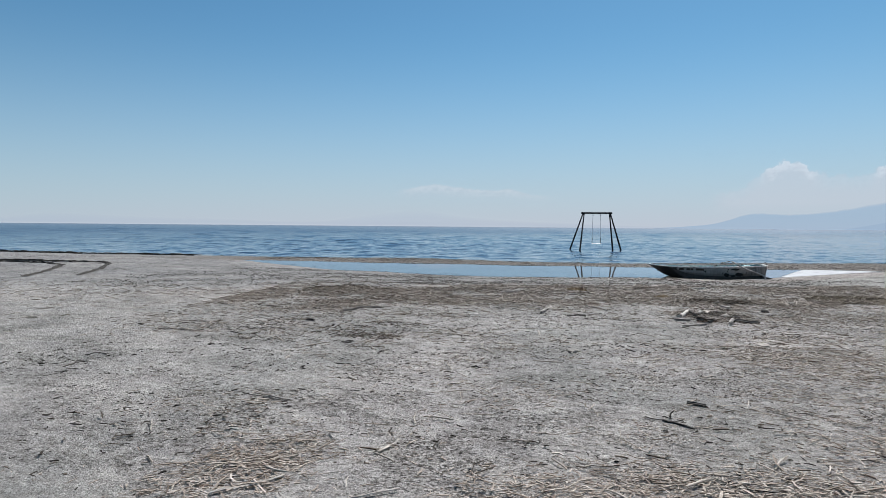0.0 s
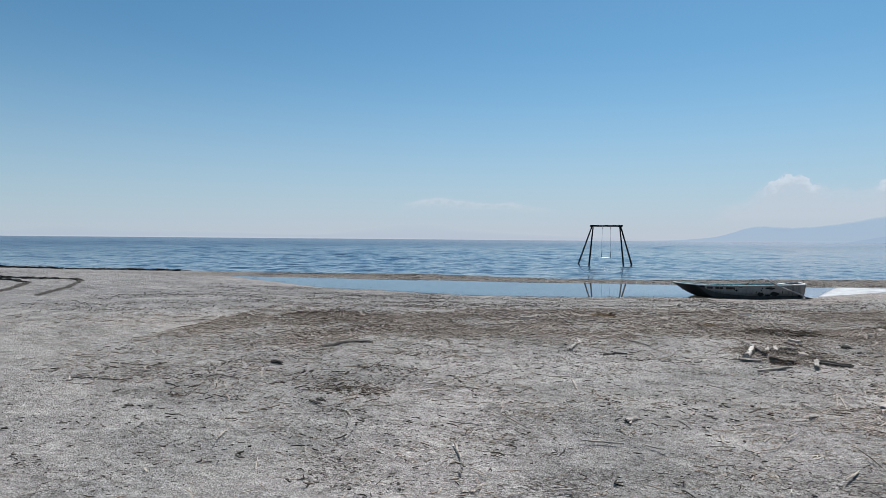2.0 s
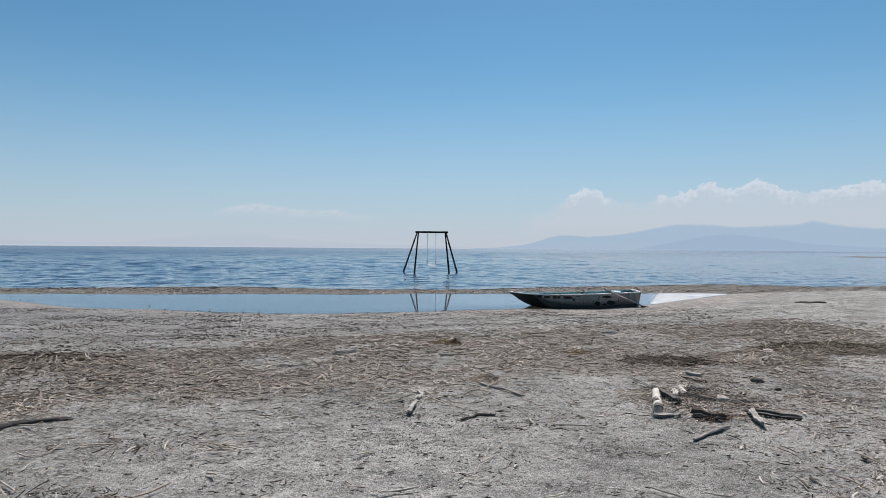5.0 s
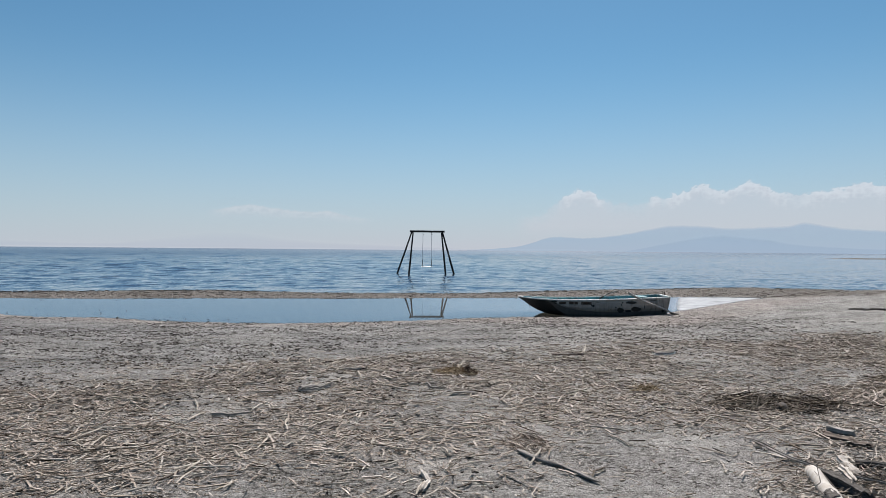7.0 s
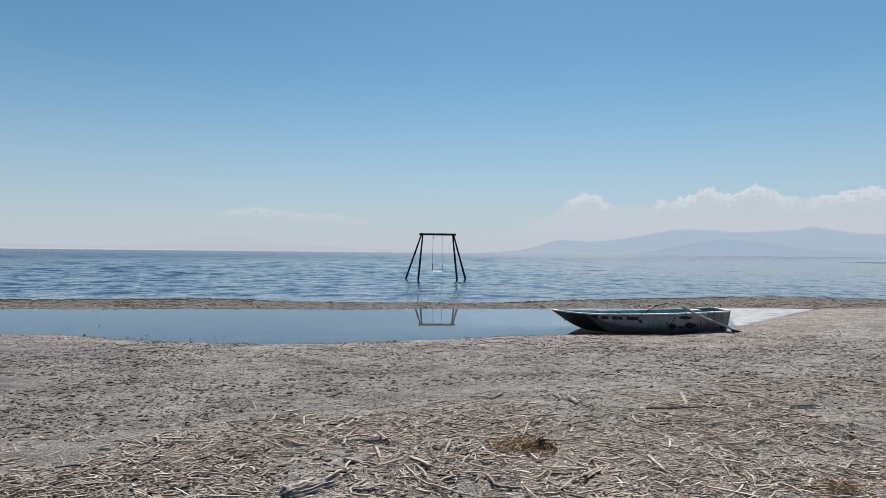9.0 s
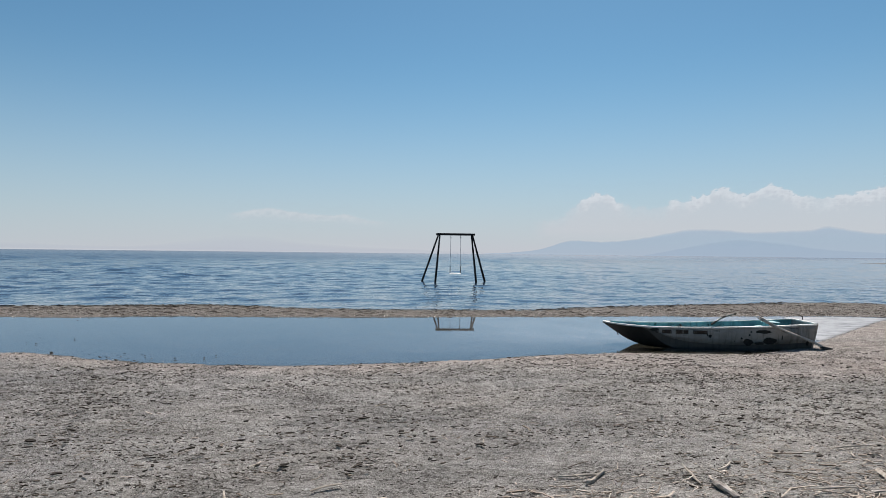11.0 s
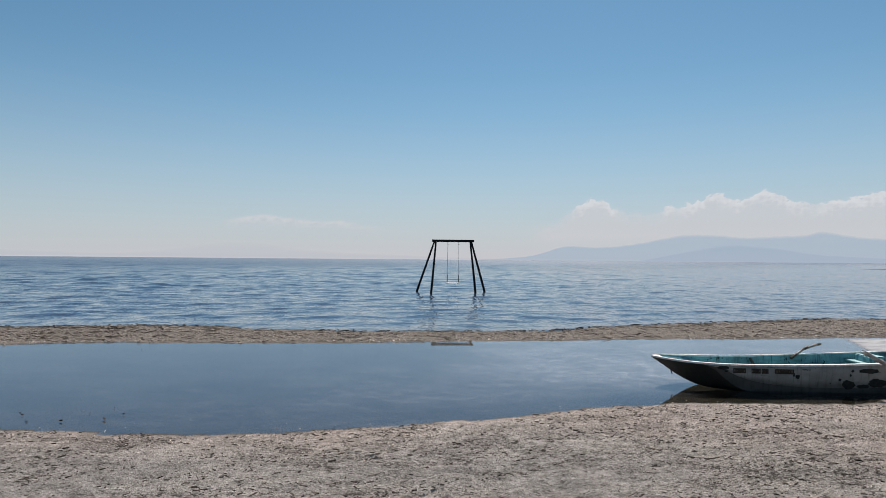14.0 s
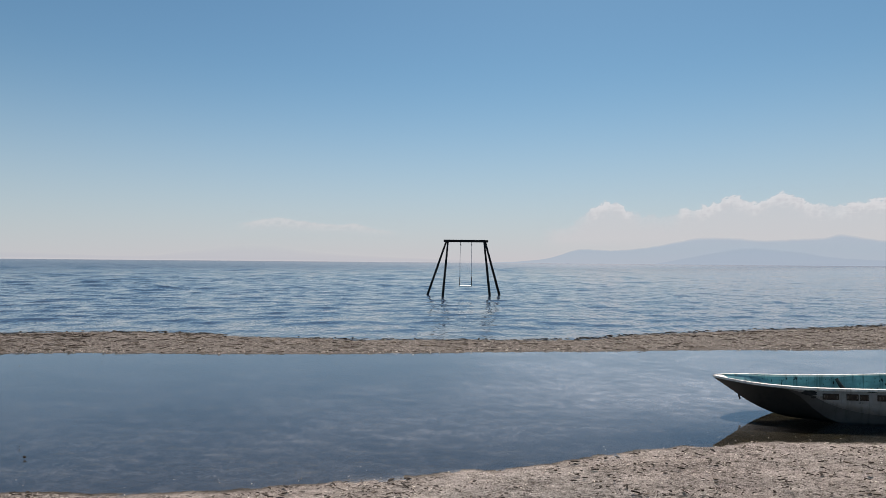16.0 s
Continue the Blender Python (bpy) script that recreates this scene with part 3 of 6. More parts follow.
def build_pool():
    gx = np.arange(-18.5, 14.6, 0.25)
    t = np.linspace(0, 1, 40)
    X = np.repeat(gx[None, :], len(t), 0)
    a, b = NEAR(gx) - 0.45, FAR(gx) + 0.4
    b = np.maximum(a + 0.02, b)
    Y = a[None, :] + (b - a)[None, :] * t[:, None]
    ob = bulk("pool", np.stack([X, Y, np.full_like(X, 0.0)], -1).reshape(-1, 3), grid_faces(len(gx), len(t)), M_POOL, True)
    # clearer in the shallow margin; shade beside the boat painted in; paler far right
    paint(ob, "murk_tone", np.maximum((0.12 + 0.88 * smooth01((Y - NEAR(X) - 0.1) / 1.0)) * (1 - smooth01((X - 3.0) / 0.6) * smooth01((26.4 - Y) / 0.4)) * (1 - 0.5 * smooth01((Y - 26.5) / 3)) * (1 - 0.4 * smooth01((-X - 0.5) / 3)), 0.6 * smooth01((2.6 - X) / 1.0)).ravel() + (1.9 * smooth01((X + 0.8) / 3) * smooth01((Y - 25.3) / 2.2)).ravel())
    tagged(ob, "shallow still pool of clear water behind a low sand bar", "pool", kind="structure")
    # a pale skin over the sheltered end
    gx = np.arange(7.3, 14.0, 0.12)
    a, b = NEAR(gx) - 0.3, FAR(gx) - 0.12 + 0.25 * fbm(gx, gx * 0, 3, 120)
    b = np.minimum(b, a + 0.05 + (gx - 7.3) * 1.15)
    b = np.maximum(a + 0.01, b)
    t = np.linspace(0, 1, 24)
    Y = a[None, :] + (b - a)[None, :] * t[:, None]
    X = np.repeat(gx[None, :], len(t), 0)
    ob = bulk("pale_skin", np.stack([X, Y, np.full_like(X, 0.006)], -1).reshape(-1, 3), grid_faces(len(gx), len(t)), M_PALE_SKIN, True)
    paint(ob, "skin", (smooth01((X - 7.3) / 0.9) * smooth01(t[:, None] * (b - a)[None, :] / 0.4) * smooth01((1 - t[:, None]) * (b - a)[None, :] / 0.5)).ravel())
    tagged(ob, "thin white skin on the pool beside the boat", "salt", kind="structure")


build_pool()


# ---- far backdrop ----
def veil_strip(name, tops, bottom, radius, material, label, bumpy=0.0, steps=260, seed=0, rows=10, sharp=1.0):
    """A strip of distance on a wide circle; tops: degrees of bearing and of height."""
    line = curve_of(tops)
    az = np.linspace(tops[0][0], tops[-1][0], steps)
    top = line(az)
    top = top + bumpy * (np.abs(fbm(az * 0.9, az * 0, 5, seed) - 0.5) * 2 - 0.35) * smooth01((top - bottom) / 0.8)
    top = np.maximum(top, bottom + 0.01)
    f = np.linspace(0, 1, rows)
    A = np.repeat(az[None, :], rows, 0)
    E = bottom + (top - bottom)[None, :] * f[:, None]
    R = radius
    V = np.stack([R * np.sin(np.radians(A)), R * np.cos(np.radians(A)), R * np.tan(np.radians(E)) + 1.8], -1)
    ob = bulk(name, V.reshape(-1, 3), grid_faces(steps, rows), material, True)
    paint(ob, "veil", np.repeat(f[:, None], steps, 1).ravel() ** sharp)
    tagged(ob, label, name.replace("_", " "), kind="structure")
    return ob


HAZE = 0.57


def build_haze_glow(name, colour, top, amount, power, radius, label):
    """A glowing ring that paints pale haze all round the horizon."""
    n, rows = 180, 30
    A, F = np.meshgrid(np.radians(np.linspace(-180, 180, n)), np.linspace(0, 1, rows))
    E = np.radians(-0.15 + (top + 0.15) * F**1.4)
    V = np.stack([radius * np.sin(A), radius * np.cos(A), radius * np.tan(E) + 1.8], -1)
    ob = bulk(name, V.reshape(-1, 3), grid_faces(n, rows), make_haze_glow_mat(name + "_air", tuple(HAZE * c for c in colour), 1.0, 0.0), True)
    # more of the painted glow on the sun's side
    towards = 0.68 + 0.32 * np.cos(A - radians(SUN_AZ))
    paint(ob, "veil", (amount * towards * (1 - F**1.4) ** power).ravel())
    tagged(ob, label, "haze", kind="structure")


build_haze_glow("backdrop_blue_glow", (0.38, 0.56, 0.76), 30.0, 0.6, 2.8, 4490, "glowing ring that paints pale blue air over the whole horizon")
build_haze_glow("backdrop_haze_glow", (0.58, 0.60, 0.668), 18.0, 0.88, 2.1, 4470, "glowing ring that paints pale haze over the horizon")
# the ridges glow by themselves, haze painted into their colours
M_RIDGE = make_haze_glow_mat("blue_hazy_ridge", (0.275 * HAZE, 0.44 * HAZE, 0.62 * HAZE), 0.52, 0.47, 0.1)
M_RIDGE2 = make_haze_glow_mat("paler_hazy_ridge", (0.26 * HAZE, 0.40 * HAZE, 0.58 * HAZE), 0.26, 0.26, 0.15)
M_SHORE = make_haze_glow_mat("far_shore_haze", (0.40 * HAZE, 0.48 * HAZE, 0.62 * HAZE), 0.16, 0.26, 0.4)
veil_strip("backdrop_mountains", [(7, 0.02), (9.3, 0.14), (11.8, 0.45), (13, 0.8), (14.6, 1.3), (15.6, 1.3), (17.3, 1.2), (20, 1.42), (21.5, 1.68), (23, 2.0), (24.2, 2.26), (25.5, 2.3), (27.2, 2.24), (28.7, 2.08), (30.4, 2.05), (32.2, 2.15), (33.5, 2.22), (34.7, 2.46), (35.4, 2.35), (36.3, 2.12), (37.8, 1.92), (39.4, 1.8), (44, 1.3), (52, 0.7), (60, 0.1)], -0.06, 4300, M_RIDGE, "pale blue mountain range across the lake, glowing with painted haze", 0.1, 700, 5, 24)
veil_strip("backdrop_foothills", [(21, 0.02), (23, 0.45), (25.2, 0.95), (27, 1.3), (28.6, 1.45), (30, 1.3), (31.4, 1.15), (34, 0.7), (38, 0.4), (44, 0.3), (56, 0.05)], -0.06, 4200, M_RIDGE2, "faint nearer foothills, glowing with painted haze", 0.08, 200, 9, 24)
veil_strip("backdrop_hills", [(-70, 0.1), (-55, 0.3), (-46.5, 0.45), (-44, 0.78), (-42, 0.82), (-39, 0.7), (-35.7, 0.6), (-30, 0.5), (-25, 0.35), (-22.5, 0.4), (-19, 0.85), (-14.6, 1.4), (-12.8, 1.38), (-10, 0.98), (-5, 0.6), (0, 0.4), (10, 0.02)], -0.06, 4300, M_SHORE, "very faint low hills on the far shore, glowing with painted haze", 0.05, 300, 15, 24)
# the far shore's bright line is a strip that glows by itself
M_SHORE_LINE = make_haze_glow_mat("pale_shore_glow", (0.72 * HAZE, 0.73 * HAZE, 0.76 * HAZE), 0.05, 0.4)
veil_strip("backdrop_far_shore", [(-70, 0.08), (-40, 0.09), (-25, 0.1), (-12, 0.07), (-2, 0.04)], 0.0, 4290, M_SHORE_LINE, "thin pale glowing line of the far shore", 0.0, 120, 16, 4)


def build_spit():
    """A low tongue of dark land far along the shore."""
    n = 60
    t = np.linspace(0, 1, n)
    cx, cy = 128 + 150 * t, 198 - 52 * t + 5 * (fbm(t * 6, t * 0, 3, 140) - 0.5)
    w = 5 * np.sin(math.pi * np.clip(t * 0.9 + 0.03, 0, 1)) + 0.4
    h = 0.55 * (0.4 + fbm(t * 20, t * 0, 3, 141)) * np.clip(t * 6, 0, 1)
    rows = [np.stack([cx, cy + w * q, -0.1 + h * k], -1) for q, k in ((-1, 0), (-0.5, 0.8), (0, 1.1), (0.5, 0.8), (1, 0))]
    ob = bulk("far_spit", np.concatenate(rows), grid_faces(n, 5), M_DARK_STONE, True)
    tagged(ob, "low dark tongue of land far along the shore", "land", kind="structure")


build_spit()


def make_cloud_mat(name, shade, lit):
    """Far cloud: glows from its shaded to its lit colour by the attribute lit, and thins out by the attribute veil."""
    m = bpy.data.materials.new(name)
    m.use_nodes = True
    nt = m.node_tree
    nt.nodes.remove(nt.nodes["Principled BSDF"])
    em = node(nt, "Emission", Strength=1.0)
    nt.links.new(ramp(nt, attr(nt, "lit"), [(0.0, tuple(HAZE * c for c in shade)), (1.0, tuple(HAZE * c for c in lit))]).outputs[0], em.inputs["Color"])
    mx = nt.nodes.new("ShaderNodeMixShader")
    nt.links.new(attr(nt, "veil"), mx.inputs[0])
    nt.links.new(nt.nodes.new("ShaderNodeBsdfTransparent").outputs[0], mx.inputs[1])
    nt.links.new(em.outputs[0], mx.inputs[2])
    nt.links.new(mx.outputs[0], nt.nodes["Material Output"].inputs["Surface"])
    return m


def puffs(a, e, seed):
    """Billows, 0 to 1: rounded heads with sharp creases between them, at four sizes."""
    total = 0
    for o in range(5):
        total = total + (1 - np.abs(2 * vnoise(a * 1.5 * 2.05**o + 5.7 * o, e * 1.7 * 2.05**o, seed + o) - 1)) * 0.62**o
    return total / 2.4


def build_cloud(name, tops, low, rim, tail, edge, relief, material, label, seed):
    """A bank of cloud on the sky; tops: bearing and height of its crown in degrees, rim and tail: how dense it is at the crown and at its foot."""
    az = np.arange(tops[0][0], tops[-1][0], 0.085)
    el = np.arange(low, max(e for a, e in tops) + 0.5, 0.05)
    A, E = np.meshgrid(az, el)
    p = puffs(A, E, seed)
    top = curve_of(tops)(A)
    crown = smooth01((top - top.max() + 1.55) / 0.7)
    depth = top + relief * (p - 0.6) - E
    ends = smooth01((A - az[0]) / 2.0) * smooth01((az[-1] - A) / 2.0)
    thin = smooth01((depth - 0.1) / 1.5)
    veil = smooth01(depth / (edge * (2.2 - 1.2 * crown))) * (rim * (0.45 + 0.55 * crown) * (1 - thin) + tail * thin) * ends * smooth01((E - low) / 1.4)
    q = puffs(A * 1.3 + 3.1, E * 1.6 + 1.7, seed + 9)
    lit = np.clip(1.0 - 0.8 * depth + 2.2 * (q - 0.66), 0, 1) * (0.3 + 0.7 * crown) * (1 - 0.8 * smooth01((depth - 0.5) / 0.9))
    R = 4455
    V = np.stack([R * np.sin(np.radians(A)), R * np.cos(np.radians(A)), R * np.tan(np.radians(E)) + 1.8], -1)
    ob = bulk(name, V.reshape(-1, 3), grid_faces(len(az), len(el)), material, True)
    paint(ob, "veil", veil.ravel())
    paint(ob, "lit", lit.ravel())
    tagged(ob, label, "cloud", kind="structure")


build_cloud("backdrop_clouds", [(11, 2.9), (14.4, 3.8), (15.3, 4.5), (16.1, 5.0), (17.1, 5.5), (17.8, 5.35), (18.6, 4.85), (19.4, 4.45), (20.8, 4.25), (22.4, 4.2), (23.0, 4.6), (23.5, 4.85), (23.9, 4.55), (24.6, 4.85), (26.0, 5.2), (27.0, 5.66), (27.8, 5.42), (28.8, 5.05), (29.5, 5.35), (30.5, 5.76), (31.5, 5.45), (32.6, 4.9), (34.6, 4.65), (35.6, 4.92), (36.6, 4.95), (37.5, 5.1), (38.5, 5.33), (39.5, 5.05), (42, 4.8), (47, 4.4), (55, 3.4)],
            0.9, 0.72, 0.55, 0.13, 0.8, make_cloud_mat("hazy_white_cumulus", (0.61, 0.64, 0.70), (0.74, 0.775, 0.83)), "heaps of white cumulus cloud low over the mountains", 31)
build_cloud("backdrop_wisp", [(-16, 3.1), (-14, 3.55), (-12.3, 3.8), (-10.2, 3.58), (-7, 3.3), (-5.4, 3.4), (-4, 3.05), (-1, 2.75)],
            2.0, 0.36, 0.1, 0.12, 0.25, make_cloud_mat("thin_pale_cloud", (0.60, 0.62, 0.68), (0.75, 0.75, 0.78)), "thin white streak of cloud over the lake", 47)
# ---- the swing set in the lake ----
def build_swing():
    root = empty("swing_set", pose(2.08, 53.0, 0), "dark timber swing set standing in shallow lake water", "swing set")
    bm = box(bmesh.new(), (-1.22, -0.07, 2.925), (1.22, 0.07, 3.06), 0.012)
    part("top_beam", bm, M_SWING, root)
    for k, (top, foot) in enumerate((((-1.08, 0.05, 2.95), (-2.09, 0.55, -0.05)), ((-0.99, -0.05, 2.95), (-1.29, -0.8, -0.05)), ((1.0, -0.05, 2.95), (1.26, -0.7, -0.05)), ((1.07, 0.05, 2.95), (2.02, 1.1, -0.05)))):
        rng = random.Random(3 + k)
        pts = [Vector(top).lerp(Vector(foot), 1.16 * j / 6) for j in range(7)]
        part("leg", tube(bmesh.new(), pts, [0.052, 0.056, 0.06, 0.062, 0.066, 0.07, 0.07], 8, 0.12, rng), M_SWING, root, "", True)
    swing = empty("swing", pose(0.0, 0, 0), "", "")
    swing.parent = root
    swing.matrix_basis = pose(0.0, 0, 0)
    for s in (-1, 1):
        part("chain", tube(bmesh.new(), [(s * 0.30, 0, 2.93), (s * 0.315, 0, 1.8), (s * 0.325, 0, 0.54)], [0.011] * 3, 6), M_ROPE, swing)
        part("chain_sleeve", tube(bmesh.new(), [(s * 0.32, 0, 1.02), (s * 0.326, 0, 0.54)], [0.022, 0.022], 8), M_SWING, swing)
        bm = tube(bmesh.new(), [(s * 0.30, 0, 2.94), (s * 0.30, 0, 2.80), (s * 0.30 + 0.04, 0, 2.75), (s * 0.30 + 0.07, 0, 2.78)], [0.016] * 4, 6)
        part("hook", bm, M_SWING, swing)
    bm = box(bmesh.new(), (-0.37, -0.09, -0.022), (0.37, 0.09, 0.022), 0.012)
    bm.transform(pose(0, 0, 0.53, 10, 0, 0))
    part("seat", bm, M_SEAT, swing, "pale worn wooden board seat")


build_swing()


# ---- the boat ----
B_LEN = 3.95
SHEER = curve_of([(0, 0.44), (0.4, 0.41), (1.0, 0.388), (2.0, 0.398), (3.0, 0.435), (4.05, 0.495)])
BEAM = curve_of([(0, 0.012), (0.12, 0.14), (0.35, 0.295), (0.7, 0.405), (1.3, 0.46), (2.2, 0.515), (3.1, 0.535), (4.05, 0.49)])
KEEL = curve_of([(0, 0.42), (0.2, 0.285), (0.45, 0.12), (0.72, 0.0), (1.2, -0.08), (2.5, -0.10), (4.05, -0.07)])
CHINE_Z = curve_of([(0, 0.428), (0.3, 0.402), (0.6, 0.375), (0.78, 0.335), (0.95, 0.18), (1.15, 0.04), (1.4, -0.03), (1.8, -0.05), (3, -0.04), (4.05, 0.0)])
TONE_Z = curve_of([(0, 0.43), (0.3, 0.404), (0.6, 0.378), (0.8, 0.35), (1.0, 0.285), (1.14, 0.215), (1.43, 0.135), (1.91, 0.085), (2.86, 0.075), (4.05, 0.14)])
CHINE_Y = curve_of([(0, 0.008), (0.12, 0.132), (0.35, 0.285), (0.7, 0.385), (1.1, 0.415), (1.4, 0.43), (2.2, 0.455), (3.1, 0.465), (4.05, 0.41)])


def hull_point(u, side, w, inset=0.0):
    """A point of the hull at u metres from the bow; w: 0 keel, 1 chine, 2 gunwale."""
    b, g = float(BEAM(u)), float(SHEER(u))
    cy, cz, kz = float(CHINE_Y(u)), float(CHINE_Z(u)), float(KEEL(u))
    if w <= 1:
        y, z = cy * w, kz + (cz - kz) * w ** 1.15
    else:
        f = w - 1
        y, z = cy + (b - cy) * f, cz + (g - cz) * f
        y += 0.02 * math.sin(math.pi * f) * min(1, u)
    rake = 0.09 * max(0, (u - 3.2) / 0.95) * (z - 0.0) / 0.5
    return Vector((u + rake, side * max(y - inset, 0.002), z))


def side_w(u, z):
    """The w at which the hull's side reaches the height z."""
    cz, g = float(CHINE_Z(u)), float(SHEER(u))
    return 1 + min(1.0, max(0.0, (z - cz) / max(g - cz, 0.01)))


def shell(bm, us, ws, side, inset=0.0, upper=None):
    """upper: only the side above (True) or below (False) the change of tone, w then running 1 to 2 or 0 to 1 over it."""
    rows = []
    for u in us:
        t = side_w(u, float(TONE_Z(u)))
        if upper is None:
            real = ws
        elif upper:
            real = [t + (2 - t) * (w - 1) for w in ws]
        else:
            real = [1 + (t - 1) * w for w in ws]
        rows.append([bm.verts.new(hull_point(u, side, w, inset)) for w in real])
    for r0, r1 in zip(rows, rows[1:]):
        for k in range(len(ws) - 1):
            bm.faces.new((r0[k], r0[k + 1], r1[k + 1], r1[k]))
    return rows


def build_boat():
    root = empty("rowing_boat", pose(3.035, 26.19, 0.0, 0, 0, -5.8), "weathered white rowing boat with turquoise inside, stranded at the pool edge", "boat")
    us = list(np.linspace(0, 0.6, 11)) + list(np.linspace(0.7, B_LEN, 24))
    # hull: side planks
    for side in (-1, 1):
        bm = bmesh.new()
        shell(bm, us, [1.0, 1.34, 1.67, 2.0], side, 0.0, True)
        bmesh.ops.recalc_face_normals(bm, faces=bm.faces)
        bmesh.ops.solidify(bm, geom=bm.faces[:], thickness=0.02)
        part("side_plank", bm, M_HULL, root, "chalky dirty white side plank", True)
        bm = bmesh.new()
        shell(bm, us, [0, 0.5, 1.0], side, 0.0, False)
        bmesh.ops.recalc_face_normals(bm, faces=bm.faces)
        part("lower_strake", bm, M_STRAKE, root, "lower strake darkened with grime and painted-in shade", True)
        bm = bmesh.new()
        shell(bm, us, [0, 0.33, 0.66, 1], side, 0.0)
        bmesh.ops.recalc_face_normals(bm, faces=bm.faces)
        part("hull_bottom", bm, M_BOTTOM, root, "dirty hull bottom with its shade painted dark", True)
        bm = bmesh.new()
        shell(bm, [u for u in us if u > 0.03], [1.02, 1.5, 1.985], side, 0.03)
        part("inner_side", bm, M_TEAL, root, "worn turquoise inside", True)
        bm = bmesh.new()
        shell(bm, [u for u in us if 0.05 < u < 1.0], [0.1, 0.4, 0.7, 1.02], side, 0.035)
        part("bow_lining", bm, M_TEAL, root, "worn turquoise inside of the bow", True)
        # gunwale rail
        bm = bmesh.new()
        rows = []
        for u in us:
            p = hull_point(u, side, 2)
            o, i = min(0.016, 0.008 + u * 0.03), min(0.03, 0.008 + u * 0.06)
            y = abs(p.y)
            rows.append([bm.verts.new((p.x, side * (y + o), p.z - 0.018)), bm.verts.new((p.x, side * (y + o), p.z + 0.008)), bm.verts.new((p.x, side * max(y - i, 0.0), p.z + 0.010)), bm.verts.new((p.x, side * max(y - i, 0.0), p.z - 0.018))])
        for r0, r1 in zip(rows, rows[1:]):
            for k in range(4):
                bm.faces.new((r0[k], r0[(k + 1) % 4], r1[(k + 1) % 4], r1[k]))
        bm.faces.new(rows[0])
        bm.faces.new(rows[-1][::-1])
        bmesh.ops.recalc_face_normals(bm, faces=bm.faces)
        part("gunwale", bm, M_RAIL, root, "white painted gunwale rail")
    # inner floor
    bm = bmesh.new()
    prev = None
    for u in [x for x in us if x > 0.75]:
        kz, cz = float(KEEL(u)), float(CHINE_Z(u))
        z = max(kz + 0.09, 0.03)
        w = max(0.02, float(CHINE_Y(u)) * min(1.0, ((z - kz) / max(cz - kz, 0.02)) ** 0.87) - 0.03)
        row = [bm.verts.new((u, -w, z)), bm.verts.new((u, w, z))]
        if prev:
            bm.faces.new((prev[0], prev[1], row[1], row[0]))
        prev = row
    part("floor_boards", bm, M_TEAL, root)
    # transom with a notch
    bm = bmesh.new()
    ring = [hull_point(B_LEN, -1, w) for w in (2, 1.5, 1, 0.5, 0)] + [hull_point(B_LEN, 1, w) for w in (0.5, 1, 1.5, 2)]
    front = [bm.verts.new(p) for p in ring]
    back = [bm.verts.new(p + Vector((0.035, 0, 0))) for p in ring]
    bm.faces.new(front)
    bm.faces.new(back[::-1])
    for k in range(len(ring)):
        j = (k + 1) % len(ring)
        bm.faces.new((front[k], front[j], back[j], back[k]))
    bmesh.ops.recalc_face_normals(bm, faces=bm.faces)
    part("transom", bm, M_HULL, root)
    bm = box(bmesh.new(), (B_LEN + 0.06, -0.47, 0.472), (B_LEN + 0.125, 0.47, 0.508), 0.008)
    part("transom_cap", bm, M_RAIL, root)
    # foredeck
    bm = bmesh.new()
    fu = [0.0, 0.03, 0.06, 0.09, 0.13]
    rows = [[bm.verts.new((u, s * max(0.004, float(BEAM(u)) - 0.02), float(SHEER(u)) + 0.004 + (0.01 if s == 0 else 0))) for s in (-1, 0, 1)] for u in fu]
    for r0, r1 in zip(rows, rows[1:]):
        for k in (0, 1):
            bm.faces.new((r0[k], r0[k + 1], r1[k + 1], r1[k]))
    bmesh.ops.recalc_face_normals(bm, faces=bm.faces)
    bmesh.ops.solidify(bm, geom=bm.faces[:], thickness=0.02)
    part("foredeck", bm, M_RAIL, root)
    # thwarts
    for u, z in ((1.65, 0.20), (2.75, 0.25), (3.35, 0.33)):
        w = float(BEAM(u)) - 0.05
        part("thwart", box(bmesh.new(), (u - 0.12, -w, z), (u + 0.12, w, z + 0.03), 0.006), M_TEAL, root, "turquoise cross bench")
    part("stern_box", box(bmesh.new(), (3.35, 0.02, 0.08), (3.6, 0.40, 0.46), 0.015), M_TEAL, root, "turquoise stern locker")
    part("cleat", tube(bmesh.new(), [(4.15, 0.28, 0.50), (4.15, 0.28, 0.57), (4.09, 0.28, 0.585)], [0.014, 0.014, 0.01], 6), M_SCUFF, root, "dark iron cleat")
    part("drain_peg", tube(bmesh.new(), [(0.30, 0, 0.225), (0.32, 0, 0.16)], [0.012, 0.01], 6), M_SCUFF, root)

    # marks on the near side: unreadable registration bars and scuffs
    def patch(name, u, z, du, dz, material, ragged, seed, label=""):
        rng = random.Random(seed)
        bm = bmesh.new()
        n = 22 if ragged else 4
        outer = []
        for k in range(n):
            a = 2 * math.pi * (k + 0.5) / n
            r = 1 + (ragged * (rng.random() - 0.5))
            cu, cz = (math.cos(a), math.sin(a)) if ragged else (math.copysign(1, math.cos(a)), math.copysign(1, math.sin(a)))
            pu = u + du * r * cu
            outer.append(bm.verts.new(hull_point(pu, -1, side_w(pu, z + dz * r * cz), -0.005)))
        c = bm.verts.new(hull_point(u, -1, side_w(u, z), -0.007))
        for k in range(n):
            bm.faces.new((outer[k], outer[(k + 1) % n], c))
        bmesh.ops.recalc_face_normals(bm, faces=bm.faces)
        part(name, bm, material, root, label)

    rng = random.Random(77)
